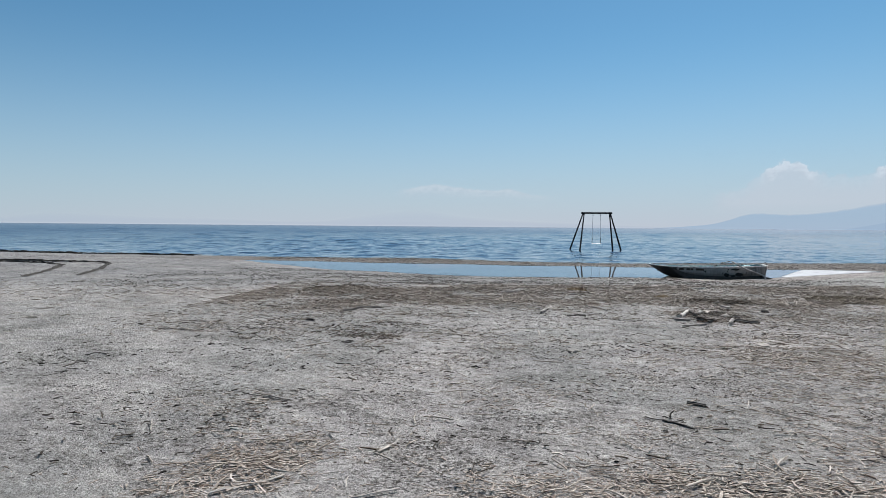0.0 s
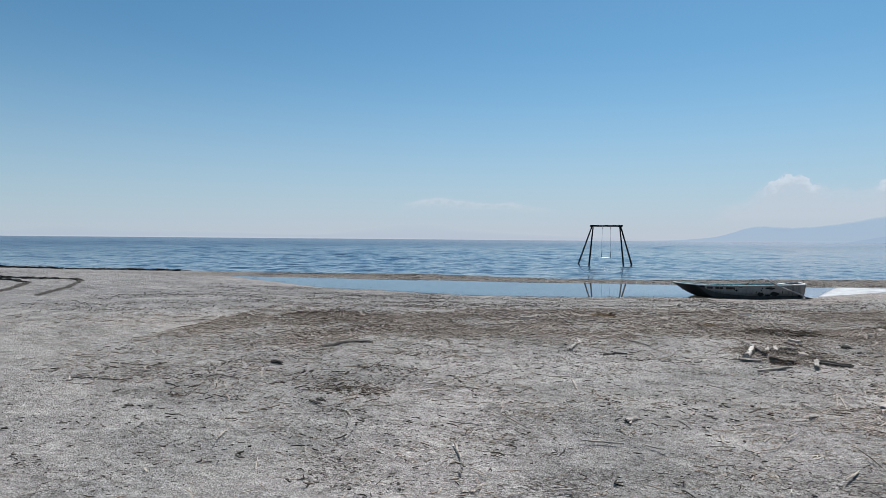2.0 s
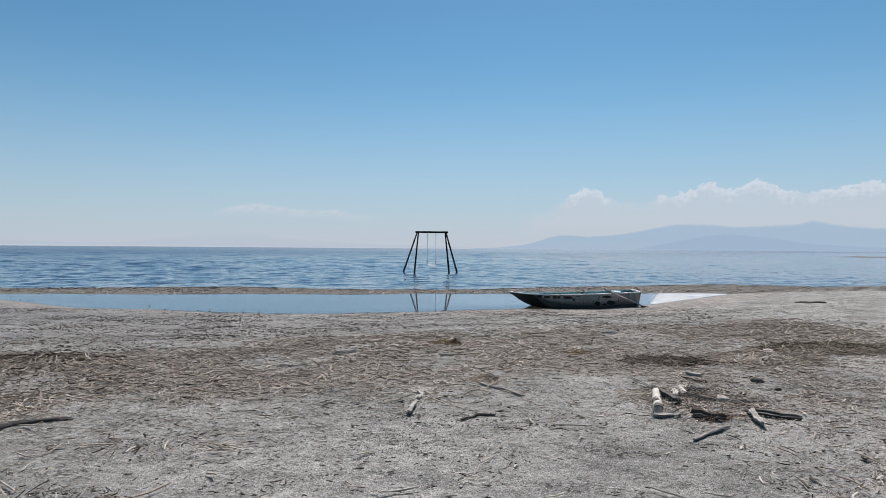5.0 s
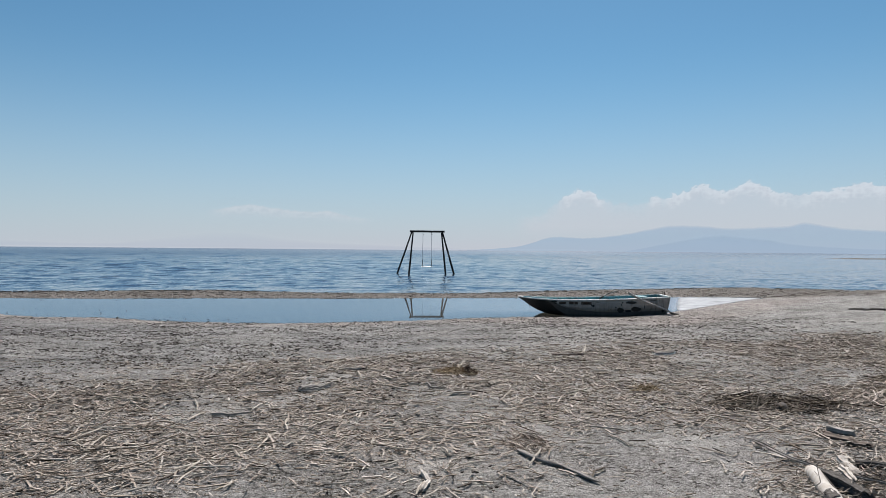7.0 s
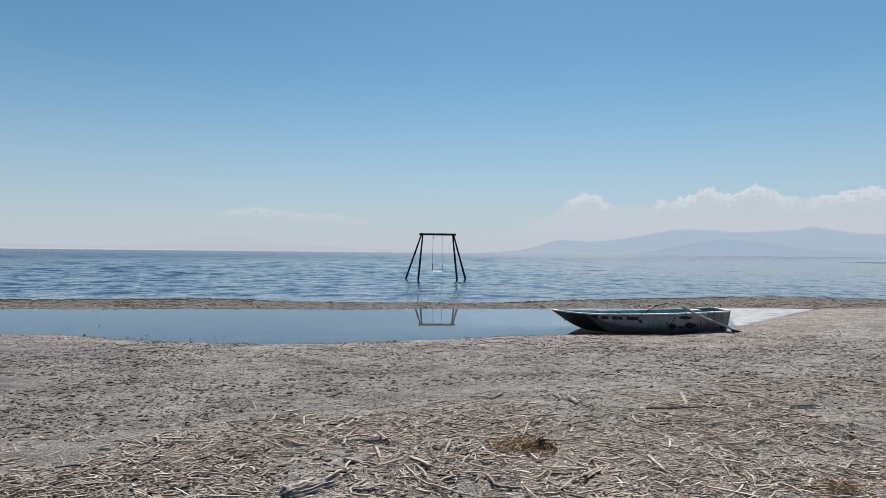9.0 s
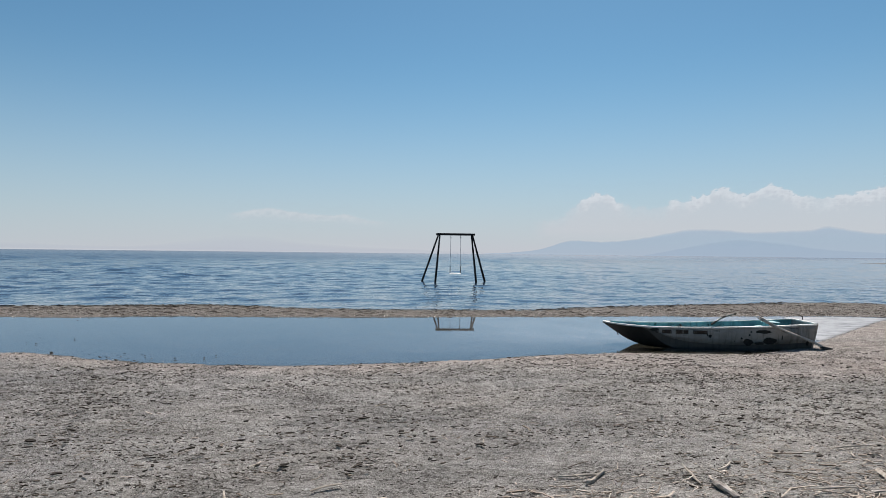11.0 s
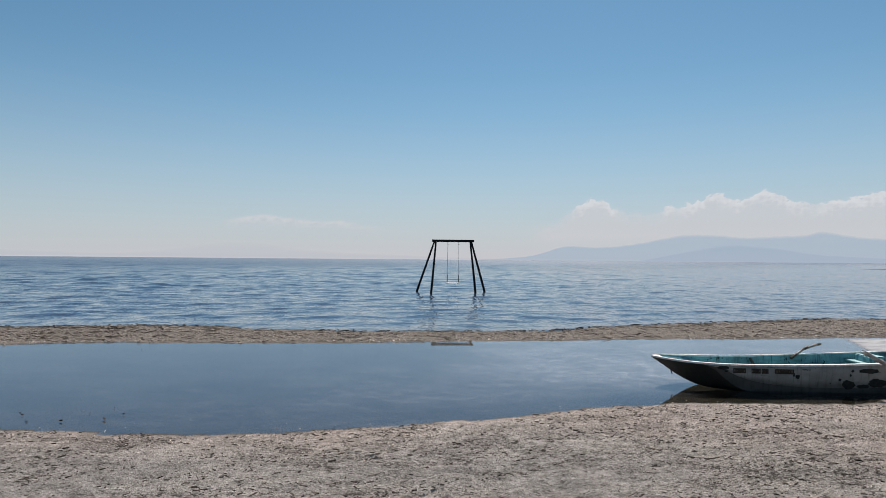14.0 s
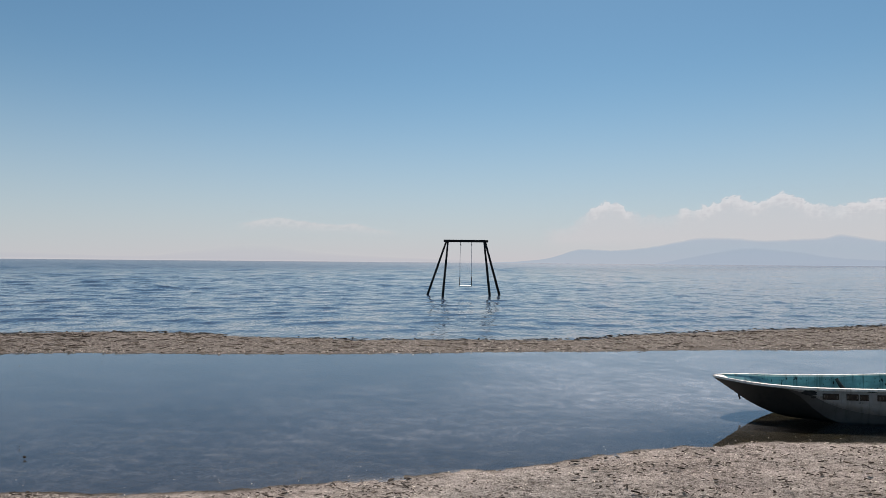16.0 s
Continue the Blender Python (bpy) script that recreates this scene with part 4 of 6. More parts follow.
    for lo, hi in ((1.07, 1.25), (1.33, 1.46), (1.475, 1.57), (1.66, 1.93)):
        u, du = (lo + hi) / 2, (hi - lo) / 2
        patch("registration_bar", u, 0.300, du, 0.036, M_RUST, 0, 1, "dark brown bar of worn lettering")
        n = max(2, int(du / 0.017))
        for k in range(n):
            patch("letter_stroke", u - du * 0.78 + 1.56 * du * k / (n - 1), 0.300 + rng.uniform(-0.006, 0.006), rng.uniform(0.004, 0.009), rng.uniform(0.014, 0.024), M_STROKE, 0, 2)
    for u, z, du, dz, s in ((0.93, 0.338, 0.085, 0.03, 3), (0.97, 0.29, 0.03, 0.015, 23), (2.71, 0.125, 0.1, 0.065, 4), (2.92, 0.10, 0.09, 0.03, 5), (3.12, 0.155, 0.125, 0.068, 6), (2.99, 0.335, 0.16, 0.036, 7), (2.58, 0.196, 0.022, 0.022, 8), (2.73, 0.267, 0.014, 0.022, 9), (2.76, 0.33, 0.02, 0.02, 10), (1.98, 0.23, 0.035, 0.03, 11), (2.1, 0.335, 0.06, 0.008, 12), (3.55, 0.40, 0.09, 0.007, 13), (1.93, 0.255, 0.012, 0.03, 14), (1.6, 0.365, 0.05, 0.006, 15), (3.85, 0.12, 0.03, 0.05, 16), (2.45, 0.14, 0.01, 0.012, 17), (3.35, 0.22, 0.012, 0.05, 18), (0.62, 0.21, 0.03, 0.012, 19)):
        patch("scuff", u, z, du, dz, M_SCUFF, 0.35, s)
    # flaked marks inside the far side
    for k in range(46):
        u, z, r = rng.choice((0.9, 1.3, 1.75, 2.3, 3.0)) + rng.gauss(0, 0.13), rng.uniform(0.2, 0.365), rng.uniform(0.004, 0.011)
        bm = bmesh.new()
        ring = [bm.verts.new(hull_point(u + r * math.cos(a) * rng.uniform(0.6, 1.2), 1, side_w(u, z + 2.0 * r * math.sin(a)), 0.036)) for a in np.linspace(0, 2 * math.pi, 9)[:-1]]
        bm.faces.new(ring)
        part("paint_flake", bm, M_SCUFF, root)
    part("rib", tube(bmesh.new(), [(1.70, 0.42, 0.36), (1.74, 0.38, 0.27), (1.80, 0.30, 0.2), (1.86, 0.24, 0.15)], [0.02, 0.024, 0.022, 0.018], 6), M_DARK_WOOD, root, "broken dark rib inside the hull")

build_boat()


def build_pole():
    rng = random.Random(8)
    a, b = Vector((5.86, 25.27, 0.585)), Vector((7.05, 25.06, 0.03))
    root = empty("wooden_pole", pose(*b), "pale weathered wooden pole leaning on the boat", "pole")
    pts = [(a - b) * f + Vector((0, 0, 0.02 * math.sin(7 * f))) for f in np.linspace(0, 1, 10)]
    part("shaft", tube(bmesh.new(), pts, [0.022, 0.024, 0.026, 0.025, 0.026, 0.026, 0.027, 0.028, 0.03, 0.032], 8, 0.15, rng), M_PALE_WOOD, root, "", True)
    bm = bmesh.new()
    for k in range(7):
        d = (a - b).normalized()
        p = (a - b) + Vector((rng.uniform(-0.02, 0.02), rng.uniform(-0.03, 0.03), rng.uniform(-0.02, 0.02)))
        tube(bm, [p - d * 0.03, p + d * rng.uniform(0.05, 0.12) + Vector((0, rng.uniform(-0.02, 0.02), rng.uniform(-0.01, 0.03)))], [0.014, 0.005], 5)
    part("frayed_end", bm, M_PALE_WOOD, root)
    part("muddy_foot", tube(bmesh.new(), [(-0.12, 0.02, 0.05), (0.02, 0, 0.0), (0.09, -0.02, 0.0)], [0.036, 0.05, 0.03], 7, 0.4, rng), M_DARK_WOOD, root, "dark wet end with weed")


build_pole()
BRANCH = part("bent_branch", tube(bmesh.new(), [(5.46, 26.42, 0.37), (5.58, 26.44, 0.43), (5.68, 26.47, 0.485), (5.80, 26.50, 0.52), (5.95, 26.54, 0.555), (6.03, 26.56, 0.565)], [0.024, 0.02, 0.017, 0.018, 0.019, 0.012], 7, 0.3, random.Random(2)), M_GREY_WOOD, None, "", True)
tagged(BRANCH, "thin bent grey branch sticking up out of the boat", "branch")
for lo, hi in (((5.44, 26.41, 0.36), (5.55, 26.43, 0.42)), ((5.98, 26.55, 0.56), (6.045, 26.563, 0.568)), ((5.70, 26.475, 0.50), (5.78, 26.495, 0.525))):
    part("bark_patch", tube(bmesh.new(), [lo, hi], [0.024, 0.021], 7, 0.3, random.Random(4)), M_BARK, BRANCH, "dark remaining bark")


# ---- driftwood, stones and other single things on the beach ----
def gz(x, y):
    return float(land(np.array([float(x)]), np.array([float(y)]))[0])


def driftwood(name, ends, radius, material, label, category="driftwood", bend=0.0, sink=0.35, seed=1, taper=0.7, lift=0.0, sides=15):
    """A grooved, splintered piece of wood lying along ends (two or more places on the beach)."""
    rng = random.Random(seed)
    pts = []
    n = 15
    for k in range(n):
        f = k / (n - 1) * (len(ends) - 1)
        i = min(int(f), len(ends) - 2)
        g = f - i
        wander = 0.35 * radius
        x = ends[i][0] * (1 - g) + ends[i + 1][0] * g + bend * math.sin(math.pi * k / (n - 1)) + wander * noise.noise((k * 0.35, seed, 0))
        y = ends[i][1] * (1 - g) + ends[i + 1][1] * g + wander * noise.noise((k * 0.35, seed, 9))
        pts.append(Vector((x, y, gz(x, y) + radius * (0.85 - sink) + lift)))
    base = pts[n // 2].copy()
    base.z -= radius * (0.85 - sink) + lift
    groove = [1 + rng.choice((-0.38, -0.12, 0.05, 0.12, 0.2)) + rng.uniform(-0.06, 0.06) for a in range(sides)]
    bm = bmesh.new()
    rings = []
    splinter = [[rng.uniform(0, 2.6) * radius for a in range(sides)] for end in (0, 1)]
    for k, p in enumerate(pts):
        d = (pts[min(k + 1, n - 1)] - pts[max(k - 1, 0)]).normalized()
        side = d.cross(Vector((0, 0, 1))).normalized()
        up = side.cross(d)
        f = k / (n - 1)
        r0 = radius * (1 + (taper - 1) * f) * (1 + 0.22 * noise.noise((f * 4, seed * 1.7, 3)))
        ring = []
        for a in range(sides):
            th = 2 * math.pi * a / sides
            q = groove[a] * (1 + 0.25 * noise.noise((f * 5, a * 0.6, seed)))
            slide = 0.0
            if k in (0, n - 1):
                q *= 0.72
                slide = splinter[0 if k == 0 else 1][a] * (1 if k == 0 else -1)
            elif k in (1, n - 2):
                slide = 0.3 * splinter[0 if k == 1 else 1][a] * (1 if k == 1 else -1)
            ring.append(bm.verts.new(p - base + side * math.cos(th) * r0 * q + up * math.sin(th) * r0 * q * 0.85 + d * slide * 0.6))
        rings.append(ring)
    for r0, r1 in zip(rings, rings[1:]):
        for a in range(sides):
            bm.faces.new((r0[a], r0[(a + 1) % sides], r1[(a + 1) % sides], r1[a]))
    for ring in (rings[0], rings[-1]):
        c = bm.verts.new(sum((v.co for v in ring), Vector()) / sides)
        for a in range(sides):
            bm.faces.new((ring[a], ring[(a + 1) % sides], c))
    bmesh.ops.recalc_face_normals(bm, faces=bm.faces)
    ob = part(name, bm, material, None, label)
    ob.location = base
    return tagged(ob, label, category)


def stone(x, y, r, material, label, seed=1, flat=0.6, name="stone", category="stone"):
    rng = random.Random(seed)
    bm = bmesh.new()
    bmesh.ops.create_icosphere(bm, subdivisions=3, radius=1.0)
    for v in bm.verts:
        k = 1 + 0.5 * (noise.noise(v.co * 1.3 + Vector((seed * 3.1, 0, 0)))) + 0.18 * noise.noise(v.co * 4 + Vector((0, seed, 0)))
        v.co = Vector((v.co.x * r * k * 1.25, v.co.y * r * k * 0.9, v.co.z * r * k * flat))
    ob = part(name, bm, material, None, label, True)
    ob.matrix_world = pose(x, y, gz(x, y) + r * flat * 0.35, 0, 0, rng.uniform(0, 360))
    return tagged(ob, label, category)




def peeled_log(a, b, radius, label, patches, seed):
    """A straight log with most of its bark gone; patches: start and end along it, and the angles that the bark covers."""
    rng = random.Random(seed)
    n = 14
    A, B = (Vector((*p, gz(*p) + radius * 0.8)) for p in (a, b))
    root = empty("log", pose(*B), label, "driftwood")
    line = [A.lerp(B, k / (n - 1)) - B + Vector((0, 0, 0.006 * math.sin(k))) for k in range(n)]
    bm = tube(bmesh.new(), line, [radius * rng.uniform(0.95, 1.06) * (0.94 if k in (0, n - 1) else 1) for k in range(n)], 14, 0.08, rng)
    part("wood", bm, M_PALE_WOOD, root, "", True)
    d = (B - A).normalized()
    side = d.cross(Vector((0, 0, 1))).normalized()
    up = side.cross(d)
    for f0, f1, a0, a1 in patches:
        bm = bmesh.new()
        rows = []
        for i in range(8):
            f = f0 + (f1 - f0) * i / 7
            c = A.lerp(B, f) - B
            lo, hi = a0 + rng.uniform(-14, 14), a1 + rng.uniform(-14, 14)
            rows.append([bm.verts.new(c + (side * math.cos(radians(lo + (hi - lo) * j / 7)) + up * math.sin(radians(lo + (hi - lo) * j / 7))) * radius * rng.uniform(1.08, 1.16)) for j in range(8)])
        for r0, r1 in zip(rows, rows[1:]):
            for j in range(7):
                bm.faces.new((r0[j], r0[j + 1], r1[j + 1], r1[j]))
        bmesh.ops.recalc_face_normals(bm, faces=bm.faces)
        bmesh.ops.solidify(bm, geom=bm.faces[:], thickness=0.006)
        part("bark", bm, M_DARK_WOOD, root, "dark ragged scrap of bark")


peeled_log((2.14, 12.66), (1.86, 11.94), 0.043, "pale peeled log with dark bark patches lying on mud", ((0.55, 0.70, 20, 95), (0.87, 1.0, 40, 150), (0.1, 0.5, 130, 200)), 1)
driftwood("log", [(1.74, 11.82), (2.06, 11.88)], 0.036, M_GREY_WOOD, "grey weathered log lying across the reed litter", seed=2)
driftwood("log", [(2.16, 12.58), (2.17, 12.18)], 0.045, M_DARK_WOOD, "dark split log leaning beside a pale one", seed=3, taper=0.9, lift=0.02)
driftwood("log", [(2.36, 12.70), (2.25, 12.42)], 0.03, M_PALE_WOOD, "short pale peeled log end", seed=4, lift=0.03)
driftwood("log", [(2.52, 12.92), (2.43, 12.60)], 0.032, M_PALE_WOOD, "short bleached log in the reed heap", seed=5)
driftwood("branch", [(2.12, 13.30), (2.22, 12.69), (2.48, 12.38), (2.95, 12.18)], 0.013, M_GREY_WOOD, "long thin grey branch lying over the reed heap", seed=6, lift=0.03)
driftwood("bark_piece", [(2.74, 13.42), (2.92, 13.10)], 0.05, M_BARK, "brown slab of rotten bark", seed=7, sink=0.5)
driftwood("log", [(2.54, 12.82), (2.76, 12.70)], 0.035, M_DARK_WOOD, "short dark log in the reed heap", seed=8)
driftwood("bark_piece", [(2.12, 11.86), (2.40, 11.68)], 0.055, M_BARK, "crumbling reddish brown bark", seed=9, sink=0.6)
driftwood("log", [(2.66, 11.92), (3.06, 11.62)], 0.05, M_DARK_WOOD, "dark log half buried in mud", seed=10, sink=0.5)
driftwood("stick", [(1.78, 11.08), (2.02, 11.3), (2.30, 11.48)], 0.015, M_GREY_WOOD, "grey forked stick on mud", seed=11, lift=0.01)
driftwood("post_stub", [(2.70, 11.86), (2.55, 11.40)], 0.03, M_GREY_WOOD, "short grey post stub", seed=12, lift=0.03)
driftwood("stick", [(-3.96, 11.42), (-3.74, 11.75), (-3.32, 11.93)], 0.026, M_DARK_WOOD, "dark crooked stick on pale mud", seed=13)
driftwood("stick", [(-0.46, 11.94), (-0.36, 12.34)], 0.024, M_GREY_WOOD, "short grey stick end", seed=14, lift=0.03)
driftwood("stick", [(0.0, 11.74), (0.19, 11.95), (0.34, 11.89)], 0.018, M_DARK_WOOD, "small dark crooked twig", seed=15)
driftwood("wood_chunk", [(0.04, 8.46), (0.15, 8.62)], 0.028, M_GREY_WOOD, "small grey wood chunk on mud", seed=16)
driftwood("stick", [(11.42, 24.4), (11.75, 23.45)], 0.04, M_DARK_WOOD, "dark branch on the beach", seed=17)
driftwood("driftwood_root", [(4.30, 14.36), (4.55, 14.55), (4.85, 14.8)], 0.05, M_GREY_WOOD, "bleached grey root on the reed line", seed=18)
driftwood("wood_chunk", [(1.04, 6.44), (1.22, 6.39)], 0.024, M_DARK_WOOD, "small dark wood chunk on mud", seed=19)
driftwood("wood_chunk", [(-4.08, 10.10), (-3.9, 10.06)], 0.035, M_DARK_WOOD, "dark wood chunk on pale mud", seed=20)
driftwood("stick", [(0.78, 5.94), (1.0, 5.76)], 0.012, M_DARK_WOOD, "thin dark stick on mud", seed=21)
driftwood("stick", [(-1.92, 3.88), (-1.7, 4.1), (-1.62, 4.24)], 0.011, M_PALE_WOOD, "pale thin stick in reed litter", seed=22, lift=0.01)
driftwood("stick", [(-1.14, 3.98), (-0.9, 4.2)], 0.009, M_PALE_WOOD, "pale thin straight stick", seed=23, lift=0.01)
driftwood("stick", [(-1.20, 4.72), (-1.16, 4.86), (-1.12, 5.0)], 0.011, M_PALE_WOOD, "small pale forked twig", seed=24, lift=0.01)
driftwood("driftwood_root", [(-1.40, 14.98), (-1.3, 15.1), (-1.17, 15.18)], 0.045, M_GREY_WOOD, "grey gnarled driftwood in the reed", seed=25)
driftwood("stick", [(0.02, 14.75), (0.30, 14.80)], 0.024, M_GREY_WOOD, "stout grey stick in the reed", seed=26)
driftwood("stick", [(-1.36, 14.98), (-1.1, 15.16)], 0.026, M_GREY_WOOD, "stout grey stick in the reed", seed=27)
driftwood("stick", [(-0.35, 12.5), (-0.30, 12.68), (-0.34, 12.85)], 0.018, M_PALE_WOOD, "short bleached curved stick", seed=28, lift=0.01)
driftwood("stick", [(0.35, 13.2), (0.75, 12.6)], 0.016, M_GREY_WOOD, "long thin grey stick", seed=29, lift=0.01)
driftwood("stick", [(1.9, 17.2), (2.3, 17.3)], 0.022, M_GREY_WOOD, "grey stick on the reed line", seed=30)

stone(2.53, 9.6, 0.085, M_STONE, "flat pale slab of dried mud crust", 6, 0.22, "mud_slab", "mud slab")
stone(2.46, 9.38, 0.06, M_STONE, "flat pale slab of dried mud crust", 7, 0.22, "mud_slab", "mud slab")
# single stalks and sticks that stand out of the litter
tagged(driftwood("reed_stalk", [(0.16, 17.44), (0.38, 17.71)], 0.016, M_STALK, "long bleached reed stalk lying on the beach", "reed stalk", seed=100, sink=0.2, lift=0.008, sides=8), group="reed stalks on the beach")
tagged(driftwood("log", [(1.00, 17.42), (0.99, 17.1)], 0.023, M_GREY_WOOD, "short grey log end in reed litter", "driftwood", seed=101, sink=0.2, lift=0.008, sides=8))
tagged(driftwood("stick", [(1.56, 16.90), (1.94, 16.93), (2.29, 16.87)], 0.011, M_BARK, "thin brown stick lying on reed litter", "stick", seed=102, sink=0.2, lift=0.008, sides=8))
tagged(driftwood("reed_stalk", [(2.24, 17.62), (2.02, 17.01)], 0.017, M_STALK, "long bleached reed stalk lying on the beach", "reed stalk", seed=103, sink=0.2, lift=0.008, sides=8), group="reed stalks on the beach")
tagged(driftwood("stick", [(-0.16, 15.25), (-0.13, 15.09), (0.02, 15.00)], 0.016, M_GREY_WOOD, "weathered grey stick lying in reed litter", "stick", seed=104, sink=0.2, lift=0.008, sides=8))
tagged(driftwood("reed_stalk", [(0.47, 15.19), (0.63, 15.34)], 0.017, M_STALK, "bleached broken reed stalk lying on the beach", "reed stalk", seed=105, sink=0.2, lift=0.008, sides=8), group="reed stalks on the beach")
tagged(driftwood("reed_stalk", [(1.06, 15.62), (1.04, 15.29)], 0.016, M_STALK, "bleached broken reed stalk lying on the beach", "reed stalk", seed=106, sink=0.2, lift=0.008, sides=8), group="reed stalks on the beach")
tagged(driftwood("reed_stalk", [(1.55, 15.53), (1.45, 15.21)], 0.009, M_STALK, "bleached broken reed stalk lying on the beach", "reed stalk", seed=107, sink=0.2, lift=0.008, sides=8), group="reed stalks on the beach")
tagged(driftwood("stick", [(1.76, 15.84), (1.76, 15.38)], 0.009, M_BARK, "thin brown stick lying on reed litter", "stick", seed=108, sink=0.2, lift=0.008, sides=8))
tagged(driftwood("reed_stalk", [(2.10, 15.51), (1.95, 14.98)], 0.007, M_STALK, "long bleached reed stalk lying on the beach", "reed stalk", seed=109, sink=0.2, lift=0.008, sides=8), group="reed stalks on the beach")
tagged(driftwood("stick", [(1.73, 15.20), (1.86, 14.94)], 0.012, M_BARK, "thin brown stick lying on reed litter", "stick", seed=110, sink=0.2, lift=0.008, sides=8))
tagged(driftwood("reed_stalk", [(2.04, 15.89), (2.26, 16.05)], 0.011, M_STALK, "bleached broken reed stalk lying on the beach", "reed stalk", seed=111, sink=0.2, lift=0.008, sides=8), group="reed stalks on the beach")
tagged(driftwood("reed_stalk", [(0.43, 16.62), (0.69, 16.82)], 0.009, M_STALK, "bleached broken reed stalk lying on the beach", "reed stalk", seed=112, sink=0.2, lift=0.008, sides=8), group="reed stalks on the beach")
tagged(driftwood("reed_stalk", [(-0.33, 15.77), (0.13, 16.11)], 0.01, M_STALK, "long bleached reed stalk lying on the beach", "reed stalk", seed=113, sink=0.2, lift=0.008, sides=8), group="reed stalks on the beach")
tagged(driftwood("stick", [(-0.44, 15.21), (-0.25, 15.24)], 0.01, M_GREY_WOOD, "weathered grey stick lying in reed litter", "stick", seed=114, sink=0.2, lift=0.008, sides=8))
tagged(driftwood("reed_stalk", [(-1.49, 16.53), (-1.53, 16.82), (-1.42, 16.98)], 0.011, M_STALK, "bent bleached reed stalk lying on the beach", "reed stalk", seed=115, sink=0.2, lift=0.008, sides=8), group="reed stalks on the beach")
tagged(driftwood("reed_stalk", [(-1.21, 16.32), (-1.03, 16.86)], 0.01, M_STALK, "long bleached reed stalk lying on the beach", "reed stalk", seed=116, sink=0.2, lift=0.008, sides=8), group="reed stalks on the beach")
tagged(driftwood("reed_stalk", [(-1.11, 15.91), (-1.12, 16.14), (-1.02, 16.37)], 0.013, M_STALK, "bent bleached reed stalk lying on the beach", "reed stalk", seed=117, sink=0.2, lift=0.008, sides=8), group="reed stalks on the beach")
tagged(driftwood("stick", [(-1.04, 16.02), (-0.77, 15.99)], 0.014, M_GREY_WOOD, "weathered grey stick lying in reed litter", "stick", seed=118, sink=0.2, lift=0.008, sides=8))
tagged(driftwood("stick", [(-1.83, 15.67), (-1.61, 15.90)], 0.01, M_BARK, "thin brown stick lying on reed litter", "stick", seed=119, sink=0.2, lift=0.008, sides=8))
tagged(driftwood("reed_stalk", [(-0.88, 15.86), (-0.84, 15.59)], 0.014, M_STALK, "bleached broken reed stalk lying on the beach", "reed stalk", seed=120, sink=0.2, lift=0.008, sides=8), group="reed stalks on the beach")
tagged(driftwood("reed_stalk", [(-0.64, 15.57), (-0.50, 15.37)], 0.019, M_STALK, "bleached broken reed stalk lying on the beach", "reed stalk", seed=121, sink=0.2, lift=0.008, sides=8), group="reed stalks on the beach")
tagged(driftwood("stick", [(-1.10, 15.63), (-0.85, 15.46)], 0.013, M_GREY_WOOD, "weathered grey stick lying in reed litter", "stick", seed=122, sink=0.2, lift=0.008, sides=8))
tagged(driftwood("reed_stalk", [(-1.17, 15.22), (-1.08, 15.38)], 0.013, M_STALK, "bleached broken reed stalk lying on the beach", "reed stalk", seed=123, sink=0.2, lift=0.008, sides=8), group="reed stalks on the beach")
tagged(driftwood("reed_stalk", [(-1.51, 16.03), (-1.38, 15.98)], 0.013, M_STALK, "bleached broken reed stalk lying on the beach", "reed stalk", seed=124, sink=0.2, lift=0.008, sides=8), group="reed stalks on the beach")
tagged(driftwood("reed_stalk", [(-2.61, 15.43), (-2.53, 15.57)], 0.013, M_STALK, "bleached broken reed stalk lying on the beach", "reed stalk", seed=125, sink=0.2, lift=0.008, sides=8), group="reed stalks on the beach")
tagged(driftwood("reed_stalk", [(-0.68, 15.46), (-0.56, 15.12)], 0.008, M_STALK, "long bleached reed stalk lying on the beach", "reed stalk", seed=126, sink=0.2, lift=0.008, sides=8), group="reed stalks on the beach")
tagged(driftwood("reed_stalk", [(-2.89, 15.19), (-2.77, 15.33)], 0.01, M_STALK, "bleached broken reed stalk lying on the beach", "reed stalk", seed=127, sink=0.2, lift=0.008, sides=8), group="reed stalks on the beach")
tagged(driftwood("reed_stalk", [(-3.33, 15.60), (-3.24, 15.70)], 0.012, M_STALK, "bleached broken reed stalk lying on the beach", "reed stalk", seed=128, sink=0.2, lift=0.008, sides=8), group="reed stalks on the beach")
tagged(driftwood("stick", [(-4.65, 8.83), (-4.42, 8.75)], 0.009, M_DARK_WOOD, "thin dark stick lying on pale mud", "stick", seed=129, sink=0.2, lift=0.008, sides=8))
tagged(driftwood("stick", [(-4.41, 9.22), (-4.29, 9.36), (-4.03, 9.25)], 0.008, M_DARK_WOOD, "thin dark stick lying on pale mud", "stick", seed=130, sink=0.2, lift=0.008, sides=8))
tagged(driftwood("stick", [(-5.88, 8.86), (-5.16, 8.99)], 0.006, M_DARK_WOOD, "thin dark stick lying on pale mud", "stick", seed=131, sink=0.2, lift=0.008, sides=8))
tagged(driftwood("stick", [(-6.02, 9.67), (-5.39, 9.60)], 0.006, M_DARK_WOOD, "thin dark stick lying on pale mud", "stick", seed=132, sink=0.2, lift=0.008, sides=8))
tagged(driftwood("stick", [(-2.71, 5.90), (-2.31, 5.77)], 0.008, M_GREY_WOOD, "weathered grey stick lying in reed litter", "stick", seed=133, sink=0.2, lift=0.008, sides=8))
tagged(driftwood("stick", [(-5.46, 7.03), (-5.21, 7.12)], 0.006, M_DARK_WOOD, "thin dark stick lying on pale mud", "stick", seed=134, sink=0.2, lift=0.008, sides=8))
